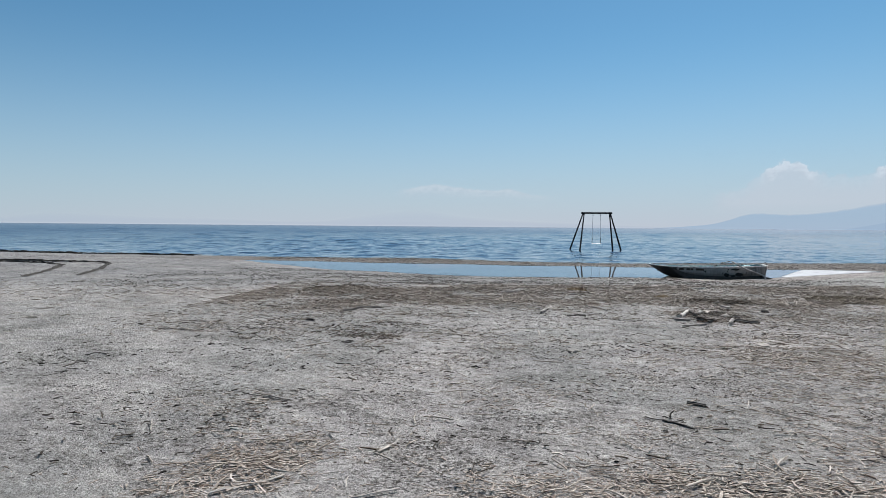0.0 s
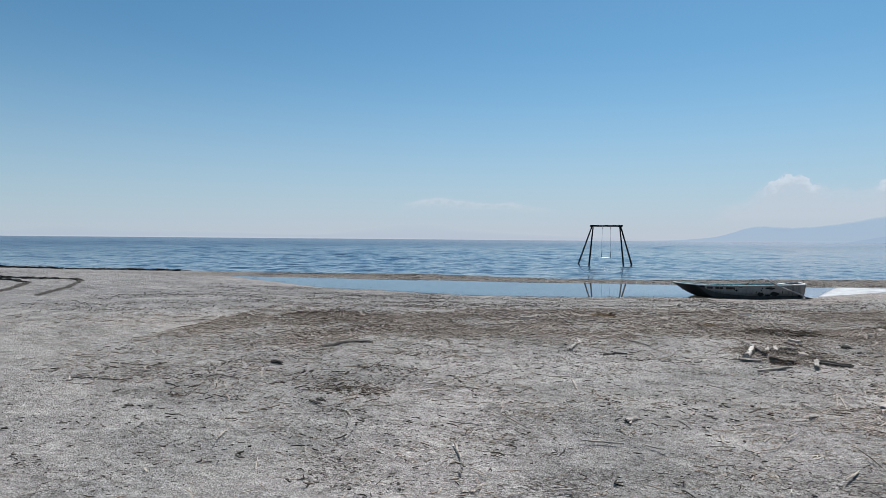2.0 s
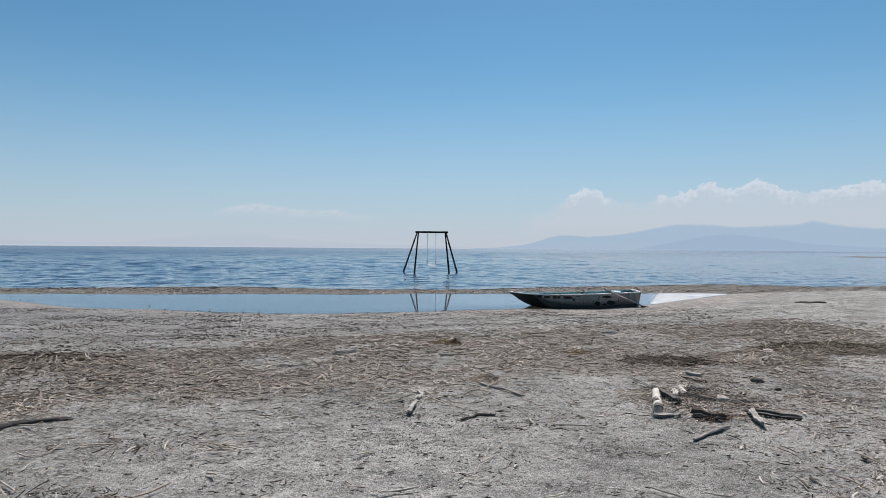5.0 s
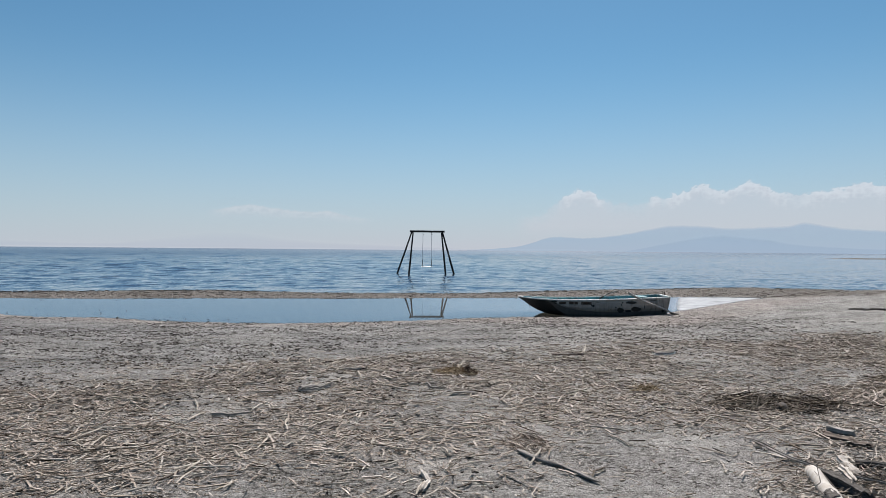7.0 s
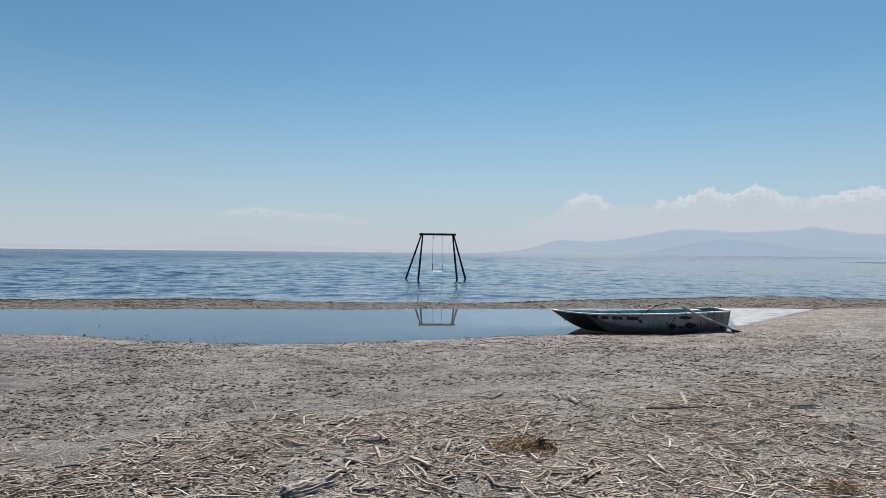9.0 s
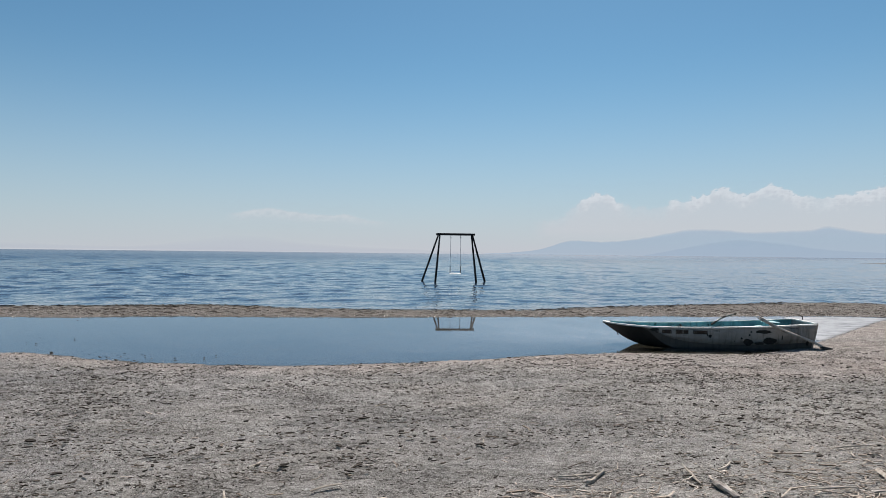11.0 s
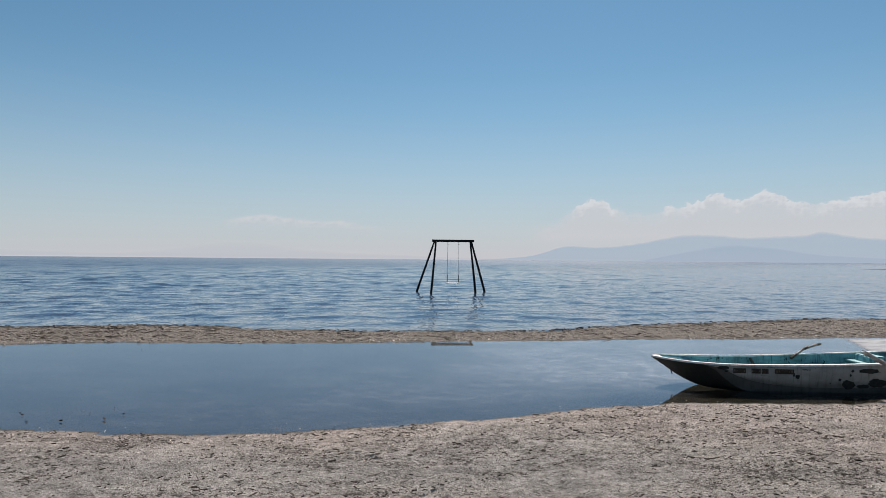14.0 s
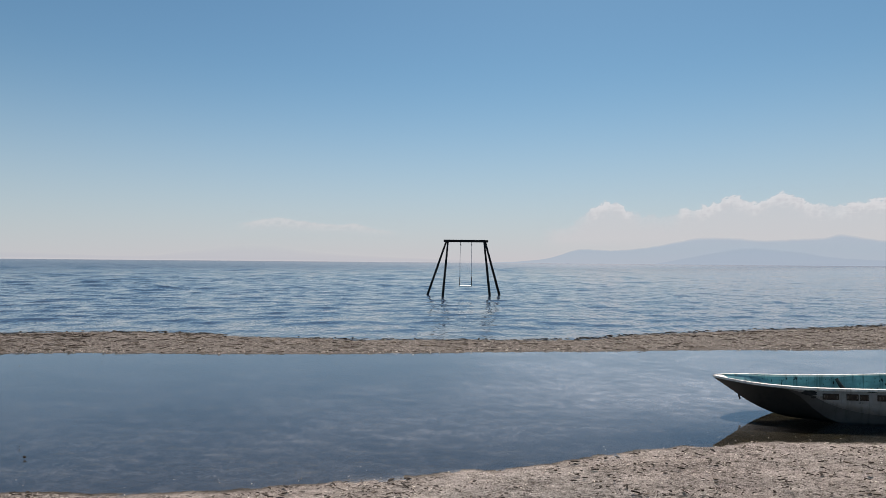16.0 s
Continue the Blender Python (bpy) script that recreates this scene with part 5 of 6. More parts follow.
tagged(driftwood("reed_stalk", [(-2.49, 6.75), (-2.62, 7.03)], 0.006, M_STALK, "thin bleached reed stem lying on the mud", "reed stalk", seed=135, sink=0.2, lift=0.008, sides=8), group="reed stalks on the beach")
tagged(driftwood("stick", [(-2.90, 8.57), (-2.68, 8.37)], 0.013, M_DARK_WOOD, "thin dark stick lying on pale mud", "stick", seed=136, sink=0.2, lift=0.008, sides=8))
tagged(driftwood("stick", [(-2.40, 6.11), (-2.31, 6.09)], 0.007, M_DARK_WOOD, "small dark wood chunk on pale mud", "stick", seed=137, sink=0.2, lift=0.008, sides=8))
tagged(driftwood("reed_stalk", [(-2.42, 8.29), (-2.29, 8.07)], 0.01, M_STALK, "bleached broken reed stalk lying on the beach", "reed stalk", seed=138, sink=0.2, lift=0.008, sides=8), group="reed stalks on the beach")
tagged(driftwood("reed_stalk", [(-3.83, 5.71), (-3.79, 5.79)], 0.005, M_STALK, "thin bleached reed stem lying on the mud", "reed stalk", seed=139, sink=0.2, lift=0.008, sides=8), group="reed stalks on the beach")
tagged(driftwood("reed_stalk", [(-3.64, 6.04), (-3.49, 6.18)], 0.004, M_STALK, "thin bleached reed stem lying on the mud", "reed stalk", seed=140, sink=0.2, lift=0.008, sides=8), group="reed stalks on the beach")
tagged(driftwood("reed_stalk", [(-0.40, 10.01), (-0.36, 9.64)], 0.009, M_STALK, "long bleached reed stalk lying on the beach", "reed stalk", seed=141, sink=0.2, lift=0.008, sides=8), group="reed stalks on the beach")
tagged(driftwood("reed_stalk", [(0.07, 8.40), (0.14, 8.70), (0.19, 8.58)], 0.01, M_STALK, "bent bleached reed stalk lying on the beach", "reed stalk", seed=142, sink=0.2, lift=0.008, sides=8), group="reed stalks on the beach")
tagged(driftwood("reed_stalk", [(-0.02, 8.28), (0.03, 8.11)], 0.007, M_STALK, "bleached broken reed stalk lying on the beach", "reed stalk", seed=143, sink=0.2, lift=0.008, sides=8), group="reed stalks on the beach")
tagged(driftwood("reed_stalk", [(0.77, 8.30), (0.74, 8.07)], 0.008, M_STALK, "bleached broken reed stalk lying on the beach", "reed stalk", seed=144, sink=0.2, lift=0.008, sides=8), group="reed stalks on the beach")
tagged(driftwood("reed_stalk", [(1.04, 8.28), (1.07, 8.22), (1.16, 8.36)], 0.006, M_STALK, "bent bleached reed stalk lying on the beach", "reed stalk", seed=145, sink=0.2, lift=0.008, sides=8), group="reed stalks on the beach")
tagged(driftwood("reed_stalk", [(2.23, 9.87), (2.09, 9.34)], 0.008, M_STALK, "long bleached reed stalk lying on the beach", "reed stalk", seed=146, sink=0.2, lift=0.008, sides=8), group="reed stalks on the beach")
tagged(driftwood("stick", [(0.27, 7.04), (0.35, 6.89)], 0.006, M_DARK_WOOD, "small dark wood chunk on pale mud", "stick", seed=147, sink=0.2, lift=0.008, sides=8))
tagged(driftwood("reed_stalk", [(0.46, 6.81), (0.50, 6.57)], 0.006, M_STALK, "thin bleached reed stem lying on the mud", "reed stalk", seed=148, sink=0.2, lift=0.008, sides=8), group="reed stalks on the beach")
tagged(driftwood("stick", [(1.62, 8.91), (1.74, 9.02)], 0.013, M_DARK_WOOD, "small dark wood chunk on pale mud", "stick", seed=149, sink=0.2, lift=0.008, sides=8))
tagged(driftwood("reed_stalk", [(-0.01, 6.57), (0.01, 6.50)], 0.006, M_STALK, "thin bleached reed stem lying on the mud", "reed stalk", seed=150, sink=0.2, lift=0.008, sides=8), group="reed stalks on the beach")
tagged(driftwood("reed_stalk", [(-1.02, 6.72), (-0.94, 6.92)], 0.005, M_STALK, "thin bleached reed stem lying on the mud", "reed stalk", seed=151, sink=0.2, lift=0.008, sides=8), group="reed stalks on the beach")
tagged(driftwood("reed_stalk", [(-1.04, 8.51), (-1.05, 8.86)], 0.006, M_STALK, "thin bleached reed stem lying on the mud", "reed stalk", seed=152, sink=0.2, lift=0.008, sides=8), group="reed stalks on the beach")
tagged(driftwood("stick", [(-1.44, 8.16), (-1.17, 8.10)], 0.006, M_GREY_WOOD, "weathered grey stick lying in reed litter", "stick", seed=153, sink=0.2, lift=0.008, sides=8))
tagged(driftwood("stick", [(1.19, 7.03), (1.23, 6.99)], 0.009, M_DARK_WOOD, "small dark wood chunk on pale mud", "stick", seed=154, sink=0.2, lift=0.008, sides=8))
tagged(driftwood("reed_stalk", [(-0.41, 10.11), (-0.36, 9.73)], 0.008, M_STALK, "long bleached reed stalk lying on the beach", "reed stalk", seed=155, sink=0.2, lift=0.008, sides=8), group="reed stalks on the beach")
tagged(driftwood("reed_stalk", [(-0.42, 9.29), (-0.34, 9.10)], 0.007, M_STALK, "bleached broken reed stalk lying on the beach", "reed stalk", seed=156, sink=0.2, lift=0.008, sides=8), group="reed stalks on the beach")
tagged(driftwood("reed_stalk", [(0.62, 8.80), (0.69, 8.96)], 0.008, M_STALK, "bleached broken reed stalk lying on the beach", "reed stalk", seed=157, sink=0.2, lift=0.008, sides=8), group="reed stalks on the beach")
tagged(driftwood("stick", [(-2.84, 8.59), (-2.69, 8.49)], 0.014, M_DARK_WOOD, "small dark wood chunk on pale mud", "stick", seed=158, sink=0.2, lift=0.008, sides=8))
tagged(driftwood("reed_stalk", [(2.22, 9.91), (2.03, 9.40)], 0.007, M_STALK, "long bleached reed stalk lying on the beach", "reed stalk", seed=159, sink=0.2, lift=0.008, sides=8), group="reed stalks on the beach")
tagged(driftwood("stick", [(-3.17, 9.81), (-2.97, 9.79)], 0.007, M_DARK_WOOD, "thin dark stick lying on pale mud", "stick", seed=160, sink=0.2, lift=0.008, sides=8))
tagged(driftwood("reed_stalk", [(-1.59, 9.66), (-1.74, 10.02)], 0.009, M_STALK, "long bleached reed stalk lying on the beach", "reed stalk", seed=161, sink=0.2, lift=0.008, sides=8), group="reed stalks on the beach")
tagged(driftwood("reed_stalk", [(-1.44, 9.48), (-1.39, 9.76)], 0.008, M_STALK, "bleached broken reed stalk lying on the beach", "reed stalk", seed=162, sink=0.2, lift=0.008, sides=8), group="reed stalks on the beach")
tagged(driftwood("reed_stalk", [(-1.23, 9.21), (-1.19, 9.43)], 0.008, M_STALK, "bleached broken reed stalk lying on the beach", "reed stalk", seed=163, sink=0.2, lift=0.008, sides=8), group="reed stalks on the beach")
tagged(driftwood("reed_stalk", [(-1.84, 9.95), (-1.48, 9.96)], 0.007, M_STALK, "long bleached reed stalk lying on the beach", "reed stalk", seed=164, sink=0.2, lift=0.008, sides=8), group="reed stalks on the beach")
tagged(driftwood("reed_stalk", [(-1.06, 8.74), (-1.06, 9.00)], 0.007, M_STALK, "bleached broken reed stalk lying on the beach", "reed stalk", seed=165, sink=0.2, lift=0.008, sides=8), group="reed stalks on the beach")
tagged(driftwood("stick", [(0.75, 8.87), (0.82, 8.82)], 0.009, M_DARK_WOOD, "small dark wood chunk on pale mud", "stick", seed=166, sink=0.2, lift=0.008, sides=8))
tagged(driftwood("stick", [(-0.45, 5.19), (-0.21, 5.20)], 0.005, M_DARK_WOOD, "thin dark stick lying on pale mud", "stick", seed=167, sink=0.2, lift=0.008, sides=8))
tagged(driftwood("stick", [(0.65, 5.96), (0.95, 5.87)], 0.005, M_DARK_WOOD, "thin dark stick lying on pale mud", "stick", seed=168, sink=0.2, lift=0.008, sides=8))
tagged(driftwood("stick", [(-2.89, 5.90), (-2.31, 5.74)], 0.004, M_DARK_WOOD, "thin dark stick lying on pale mud", "stick", seed=169, sink=0.2, lift=0.008, sides=8))
tagged(driftwood("reed_stalk", [(-2.97, 4.81), (-3.11, 5.02)], 0.005, M_STALK, "thin bleached reed stem lying on the mud", "reed stalk", seed=170, sink=0.2, lift=0.008, sides=8), group="reed stalks on the beach")
tagged(driftwood("reed_stalk", [(-2.67, 4.37), (-2.56, 4.27)], 0.006, M_STALK, "thin bleached reed stem lying on the mud", "reed stalk", seed=171, sink=0.2, lift=0.008, sides=8), group="reed stalks on the beach")
tagged(driftwood("stick", [(-1.52, 4.24), (-1.31, 4.35)], 0.004, M_GREY_WOOD, "weathered grey stick lying in reed litter", "stick", seed=172, sink=0.2, lift=0.008, sides=8))
tagged(driftwood("reed_stalk", [(-2.12, 3.81), (-2.21, 4.00)], 0.006, M_STALK, "thin bleached reed stem lying on the mud", "reed stalk", seed=173, sink=0.2, lift=0.008, sides=8), group="reed stalks on the beach")
tagged(driftwood("reed_stalk", [(0.43, 5.64), (0.42, 5.28)], 0.004, M_STALK, "thin bleached reed stem lying on the mud", "reed stalk", seed=174, sink=0.2, lift=0.008, sides=8), group="reed stalks on the beach")
tagged(driftwood("stick", [(2.86, 13.55), (3.02, 13.37)], 0.035, M_GREY_WOOD, "weathered grey stick lying in reed litter", "stick", seed=175, sink=0.2, lift=0.008, sides=8))
tagged(driftwood("reed_stalk", [(-2.85, 14.73), (-2.64, 14.44)], 0.012, M_STALK, "long bleached reed stalk lying on the beach", "reed stalk", seed=176, sink=0.2, lift=0.008, sides=8), group="reed stalks on the beach")
tagged(driftwood("reed_stalk", [(-1.35, 15.10), (-1.23, 15.22)], 0.022, M_STALK, "bleached broken reed stalk lying on the beach", "reed stalk", seed=177, sink=0.2, lift=0.008, sides=8), group="reed stalks on the beach")
tagged(driftwood("stick", [(-2.01, 14.21), (-1.68, 14.33)], 0.014, M_GREY_WOOD, "weathered grey stick lying in reed litter", "stick", seed=178, sink=0.2, lift=0.008, sides=8))
tagged(driftwood("reed_stalk", [(-1.16, 16.01), (-0.81, 16.01)], 0.008, M_STALK, "bleached broken reed stalk lying on the beach", "reed stalk", seed=179, sink=0.2, lift=0.008, sides=8), group="reed stalks on the beach")
tagged(driftwood("reed_stalk", [(-0.78, 13.99), (-0.77, 14.22)], 0.012, M_STALK, "bleached broken reed stalk lying on the beach", "reed stalk", seed=180, sink=0.2, lift=0.008, sides=8), group="reed stalks on the beach")
tagged(driftwood("reed_stalk", [(0.18, 12.77), (0.37, 12.49)], 0.008, M_STALK, "bleached broken reed stalk lying on the beach", "reed stalk", seed=181, sink=0.2, lift=0.008, sides=8), group="reed stalks on the beach")
tagged(driftwood("reed_stalk", [(1.11, 13.52), (1.22, 13.23)], 0.008, M_STALK, "bleached broken reed stalk lying on the beach", "reed stalk", seed=182, sink=0.2, lift=0.008, sides=8), group="reed stalks on the beach")

stone(2.70, 12.36, 0.075, M_STONE, "pale grey stone in the reed heap", 1)
stone(3.57, 13.2, 0.055, M_DARK_STONE, "dark stone on the mud", 2)
stone(3.62, 12.9, 0.04, M_DARK_STONE, "dark stone on the mud", 3)
stone(4.76, 14.93, 0.09, M_STONE, "pale rounded stone on the reed line", 4)
# dark lump added in place of a shaded hollow
stone(2.95, 14.22, 0.075, M_DARK_WOOD, "dark brown lump standing for a dark hollow in the reed", 5, 0.7, "stump", "stump")
for k, (x, y, r) in enumerate(((-6.5, 24.82, 0.05), (-6.15, 24.64, 0.07), (-6.0, 24.8, 0.05), (-5.77, 24.39, 0.06), (-5.6, 24.28, 0.05), (-7.1, 24.75, 0.05), (-6.27, 24.96, 0.04), (-5.01, 25.08, 0.035), (-5.9, 24.25, 0.045), (-6.8, 25.2, 0.03))):
    tagged(stone(x, y, 0.55 * r, M_DARK_STONE, "small dark pebble at the pool edge", 20 + k, 0.8, "pebble", "pebble"), group="pebbles at the pool edge")


def build_sole():
    """A lost shoe sole: dark insole on a white midsole, bent up at the toe."""
    root = empty("shoe_sole", pose(3.10, 16.96, gz(3.10, 16.96) + 0.006, 4, 0, 8), "worn dark shoe sole with a white edge on reed litter", "shoe sole")
    outline = [(-0.15, 0.035), (-0.14, -0.035), (-0.05, -0.034), (0.04, -0.05), (0.12, -0.05), (0.17, 0.0), (0.13, 0.05), (0.03, 0.04), (-0.06, 0.034)]
    for name, low, high, grow, material, label in (("midsole", 0.0, 0.012, 1.0, M_SEAT, "white rubber midsole"), ("insole", 0.013, 0.022, 0.97, M_DARK_STONE, "dark grey insole")):
        bm = bmesh.new()
        rings = [[bm.verts.new((x * grow, y * grow, h + 0.9 * max(0, x - 0.02) ** 2 + 0.3 * max(0, -x - 0.05) ** 2)) for x, y in outline] for h in (low, high)]
        bm.faces.new(rings[0][::-1])
        bm.faces.new(rings[1])
        for k in range(len(outline)):
            j = (k + 1) % len(outline)
            bm.faces.new((rings[0][k], rings[0][j], rings[1][j], rings[1][k]))
        part(name, bm, material, root, label)


build_sole()


# ---- litter: reed stalks, crumbs, shell grit ----
def straws(name, xs, ys, length, width, material, label, seed, lie=0.12, curl=0.2, angle=None, squash=0.8, floor=-9.0, bent=True):
    """Many three-sided stalks lying on the beach, in one mesh; bent ones have a ring more."""
    rng = np.random.default_rng(seed)
    n = len(xs)
    a = np.where(rng.uniform(0, 1, n) < 0.65, rng.uniform(0, 2 * math.pi, n), rng.normal(0.15, 0.6, n)) if angle is None else angle + rng.normal(0, 0.55, n)
    pitch = rng.normal(0, lie, n)
    bendy = rng.normal(0, curl, n)
    L, W = length * np.minimum(rng.lognormal(0, 0.6, n), 2.4), width * np.minimum(rng.lognormal(-0.1, 0.4, n), 1.7)
    z0 = np.maximum(land(xs, ys), floor) + W * 0.4 + np.abs(np.sin(pitch)) * L * 0.45 + rng.uniform(0, 0.012, n)
    dirs = []
    for s in (-0.5, 0.5):
        ang = a + bendy * s * 2
        dirs.append(np.stack([np.cos(ang) * np.cos(pitch), np.sin(ang) * np.cos(pitch), np.sin(pitch)], -1))
    mid = np.stack([xs, ys, z0], -1)
    centres = [mid - dirs[0] * (L / 2)[:, None], mid + dirs[1] * (L / 2)[:, None]]
    if bent:
        centres.insert(1, mid)
    side = np.stack([-np.sin(a), np.cos(a), np.zeros(n)], -1)
    up = np.array([0, 0, 1.0])
    m = 3 * len(centres)
    V = np.empty((n, m, 3))
    taper = rng.uniform(0.55, 1.0, (n, 2))
    for r, c in enumerate(centres):
        w = W * (taper[:, 0] if r == 0 else taper[:, 1] if r == len(centres) - 1 else 1.0)
        for q in range(3):
            th = 2 * math.pi * q / 3 + 0.5
            V[:, 3 * r + q] = c + side * (math.cos(th) * w / 2)[:, None] + up * (math.sin(th) * w / 2)[:, None] * squash
    F = []
    for r in range(0, m - 3, 3):
        for q in range(3):
            F.append((r + q, r + (q + 1) % 3, r + 3 + (q + 1) % 3, r + 3 + q))
    F = np.array(F)
    faces = (F[None] + m * np.arange(n)[:, None, None]).reshape(-1, 4)
    ob = bulk(name, V.reshape(-1, 3), faces, material)
    tagged(ob, label, "litter", kind="stuff")
    return ob


def scatter(n, x0, x1, y0, y1, density, seed):
    rng = np.random.default_rng(seed)
    x, y = rng.uniform(x0, x1, n), rng.uniform(y0, y1, n)
    keep = rng.uniform(0, 1, n) < density(x, y)
    return x[keep], y[keep]


def dry_only(x, y):
    pool, lake = waters(x, y)
    return (np.maximum(pool, lake) < -0.08).astype(float)


xs, ys = scatter(150000, -3.4, 3.6, 3.4, 9.5, lambda x, y: litter(x, y) ** 1.3 + 0.006, 1)
k1, k2 = int(0.35 * len(xs)), int(0.9 * len(xs))
straws("reed_litter", xs[:k1], ys[:k1], 0.042, 0.0085, M_REED, "bleached broken reed chips strewn over the mud", 11, 0.12, 0.25, None, 0.9)
straws("reed_litter", xs[k1:k2], ys[k1:k2], 0.036, 0.0075, M_REED_BROWN, "brown broken reed chips strewn over the mud", 21, 0.1, 0.08, bent=False)
straws("reed_litter", xs[k2:], ys[k2:], 0.11, 0.008, M_REED, "bleached reed stems strewn over the mud", 24, 0.06, 0.1)
xs, ys = scatter(290000, -7, 8, 8.5, 20.5, lambda x, y: 0.75 * litter(x, y) ** 1.2 + 0.005, 2)
k1, k2, k3 = int(0.3 * len(xs)), int(0.62 * len(xs)), int(0.92 * len(xs))
straws("reed_litter", xs[:k1], ys[:k1], 0.05, 0.0115, M_REED, "bleached broken reed chips in a thick drift line", 22, 0.14, 0.3, None, 0.85)
straws("reed_litter", xs[k1:k2], ys[k1:k2], 0.036, 0.008, M_REED, "small bleached reed chips in a thick drift line", 12, 0.12, 0.05, None, 0.6, bent=False)
straws("reed_litter", xs[k2:k3], ys[k2:k3], 0.034, 0.0085, M_REED_BROWN, "brown crumbled reed in a thick drift line", 32, 0.12, 0.05, None, 0.6, bent=False)
straws("reed_litter", xs[k3:], ys[k3:], 0.13, 0.0095, M_REED, "long bleached reed stems in a thick drift line", 33, 0.07, 0.3)
xs, ys = scatter(9000, -7, 8, 4, 19, lambda x, y: 0.7 * litter(x, y) ** 1.5 + 0.01, 3)
straws("reed_litter", xs, ys, 0.10, 0.010, M_REED_DARK, "dark rotted reed stalks among the drift line", 13, 0.08, 0.15)
xs, ys = scatter(38000, -5.5, 6.5, 4.2, 20, lambda x, y: 0.2 * smooth01((fbm(x * 1.0, y * 1.3, 4, 38) - 0.45) / 0.15) + 0.15 * litter(x, y), 8)
straws("reed_litter", xs, ys, 0.045, 0.005, M_REED, "fine bleached reed chips scattered over the mud", 18, 0.1, 0.2)
xs, ys = scatter(30000, -26, 26, 8, 22, lambda x, y: 0.8 * litter(np.clip(x, -6, 6), y) * (np.abs(x) > 6.5) * smooth01((30 - np.abs(x)) / 20), 4)
straws("reed_litter", xs, ys, 0.12, 0.011, M_REED, "bleached reed stalks further along the beach", 14)
xs, ys = scatter(16000, -16, 18, 31, 37.5, lambda x, y: dry_only(x, y) * (y > FAR(x)) * (0.35 + 0.65 * (fbm(x, y * 2, 3, 33) > 0.5)), 5)
straws("bar_weed", xs, ys, 0.10, 0.012, M_REED_DARK, "dark weed and sticks washed up on the sand bar", 15, 0.08, 0.3, 0.1)
xs, ys = scatter(85000, -6, 7, 3.6, 15.5, lambda x, y: (0.05 + 0.95 * smooth01((fbm(x * 1.2, y * 1.7, 5, 35) - 0.47) / 0.1)) * 0.62 + 0.35 * smooth01((x - 1.6) / 1.5) * smooth01((y - 5) / 2) * (fbm(x * 2, y * 2.6, 3, 36) > 0.5), 6)
straws("mud_scraps", xs, ys, 0.021, 0.006, M_BITS, "thin dark rotted scraps strewn over the pale mud", 16, 0.2, 0.9, None, 0.8, bent=False)
xs, ys = scatter(80000, -7, 7, 14, 24.6, lambda x, y: dry_only(x, y) * (0.06 + 0.94 * smooth01((fbm(x * 1.2, y * 2.0, 5, 35) - 0.46) / 0.12)) * 0.6, 46)
straws("mud_scraps", xs, ys, 0.022, 0.0065, M_BITS, "dark rotted scraps on the grey mud", 47, 0.15, 0.8, None, 0.8, bent=False)
xs, ys = scatter(42000, -12, 9, 13, 24.6, lambda x, y: dry_only(x, y) * smooth01((fbm(x * 0.8, y * 2.0, 4, 36) - 0.52) / 0.08) * smooth01((y - 13 - 0.4 * np.maximum(x, 0)) / 3), 26)
straws("mud_flakes", xs, ys, 0.024, 0.014, M_BITS, "black flakes of dried weed on the grey mud", 27, 0.15, 0.6, 0.1, 0.6, bent=False)
xs, ys = scatter(6000, -6, 6, 4.2, 14, lambda x, y: 0.02 + 0.98 * smooth01((fbm(x * 0.9, y * 1.5, 4, 39) - 0.53) / 0.08), 30)
straws("mud_flakes", xs, ys, 0.03, 0.011, M_BITS, "dark chips of dried weed on the pale mud", 31, 0.15, 0.5, None, 0.6)
xs, ys = scatter(14000, -14, 9, 13.5, 24.6, lambda x, y: dry_only(x, y) * smooth01((fbm(x * 0.9, y * 1.6, 5, 41) - 0.5) / 0.07) * smooth01((y - 13 - 0.5 * np.maximum(x, 0)) / 3), 61)
straws("mud_clots", xs, ys, 0.03, 0.022, M_BITS, "clotted black weed lying in streaks on the mud", 62, 0.12, 0.25, 0.1, 0.5)
xs, ys = scatter(5000, -6, 6.5, 3.8, 14.5, lambda x, y: smooth01((fbm(x * 1.1, y * 1.4, 5, 43) - 0.52) / 0.06), 63)
straws("mud_clots", xs, ys, 0.05, 0.014, M_BITS, "clotted dark weed scraps on the pale mud", 64, 0.12, 0.7, None, 0.6)
xs, ys = scatter(6500, -7, 7, 3.6, 19.5, lambda x, y: litter(x, y) ** 1.3 + 0.01, 65)
straws("reed_litter", xs[::2], ys[::2], 0.14, 0.012, M_REED, "broad bleached reed stems on top of the litter", 66, 0.1, 0.25, None, 0.7)
straws("reed_litter", xs[1::2], ys[1::2], 0.1, 0.013, M_REED_DARK, "broad dark reed stems among the litter", 67, 0.06, 0.25, None, 0.7)
xs, ys = scatter(1700, -16, -4.2, 23.5, 30, lambda x, y: np.exp(-((waters(x, y)[0] - 0.5) / 0.7) ** 2) * 0.6 * smooth01((fbm(x * 1.1, y * 1.6, 3, 37) - 0.5) / 0.08), 28)
straws("pool_weed", xs, ys, 0.03, 0.02, M_BITS, "black scraps of weed in the shallow end of the pool", 29, 0.2, 0.5, 0.1, 0.8, 0.0)
xs, ys = scatter(24000, -9, 10, 21.5, 32.5, lambda x, y: smooth01((1.6 - np.abs(waters(x, y)[0] + 0.2)) / 1.6) ** 2 * (0.12 + 0.88 * dry_only(x, y)), 7)
straws("shell_grit", xs, ys, 0.01, 0.009, M_SHELL, "pale broken shell and barnacle grit along the pool", 17, 0.2)


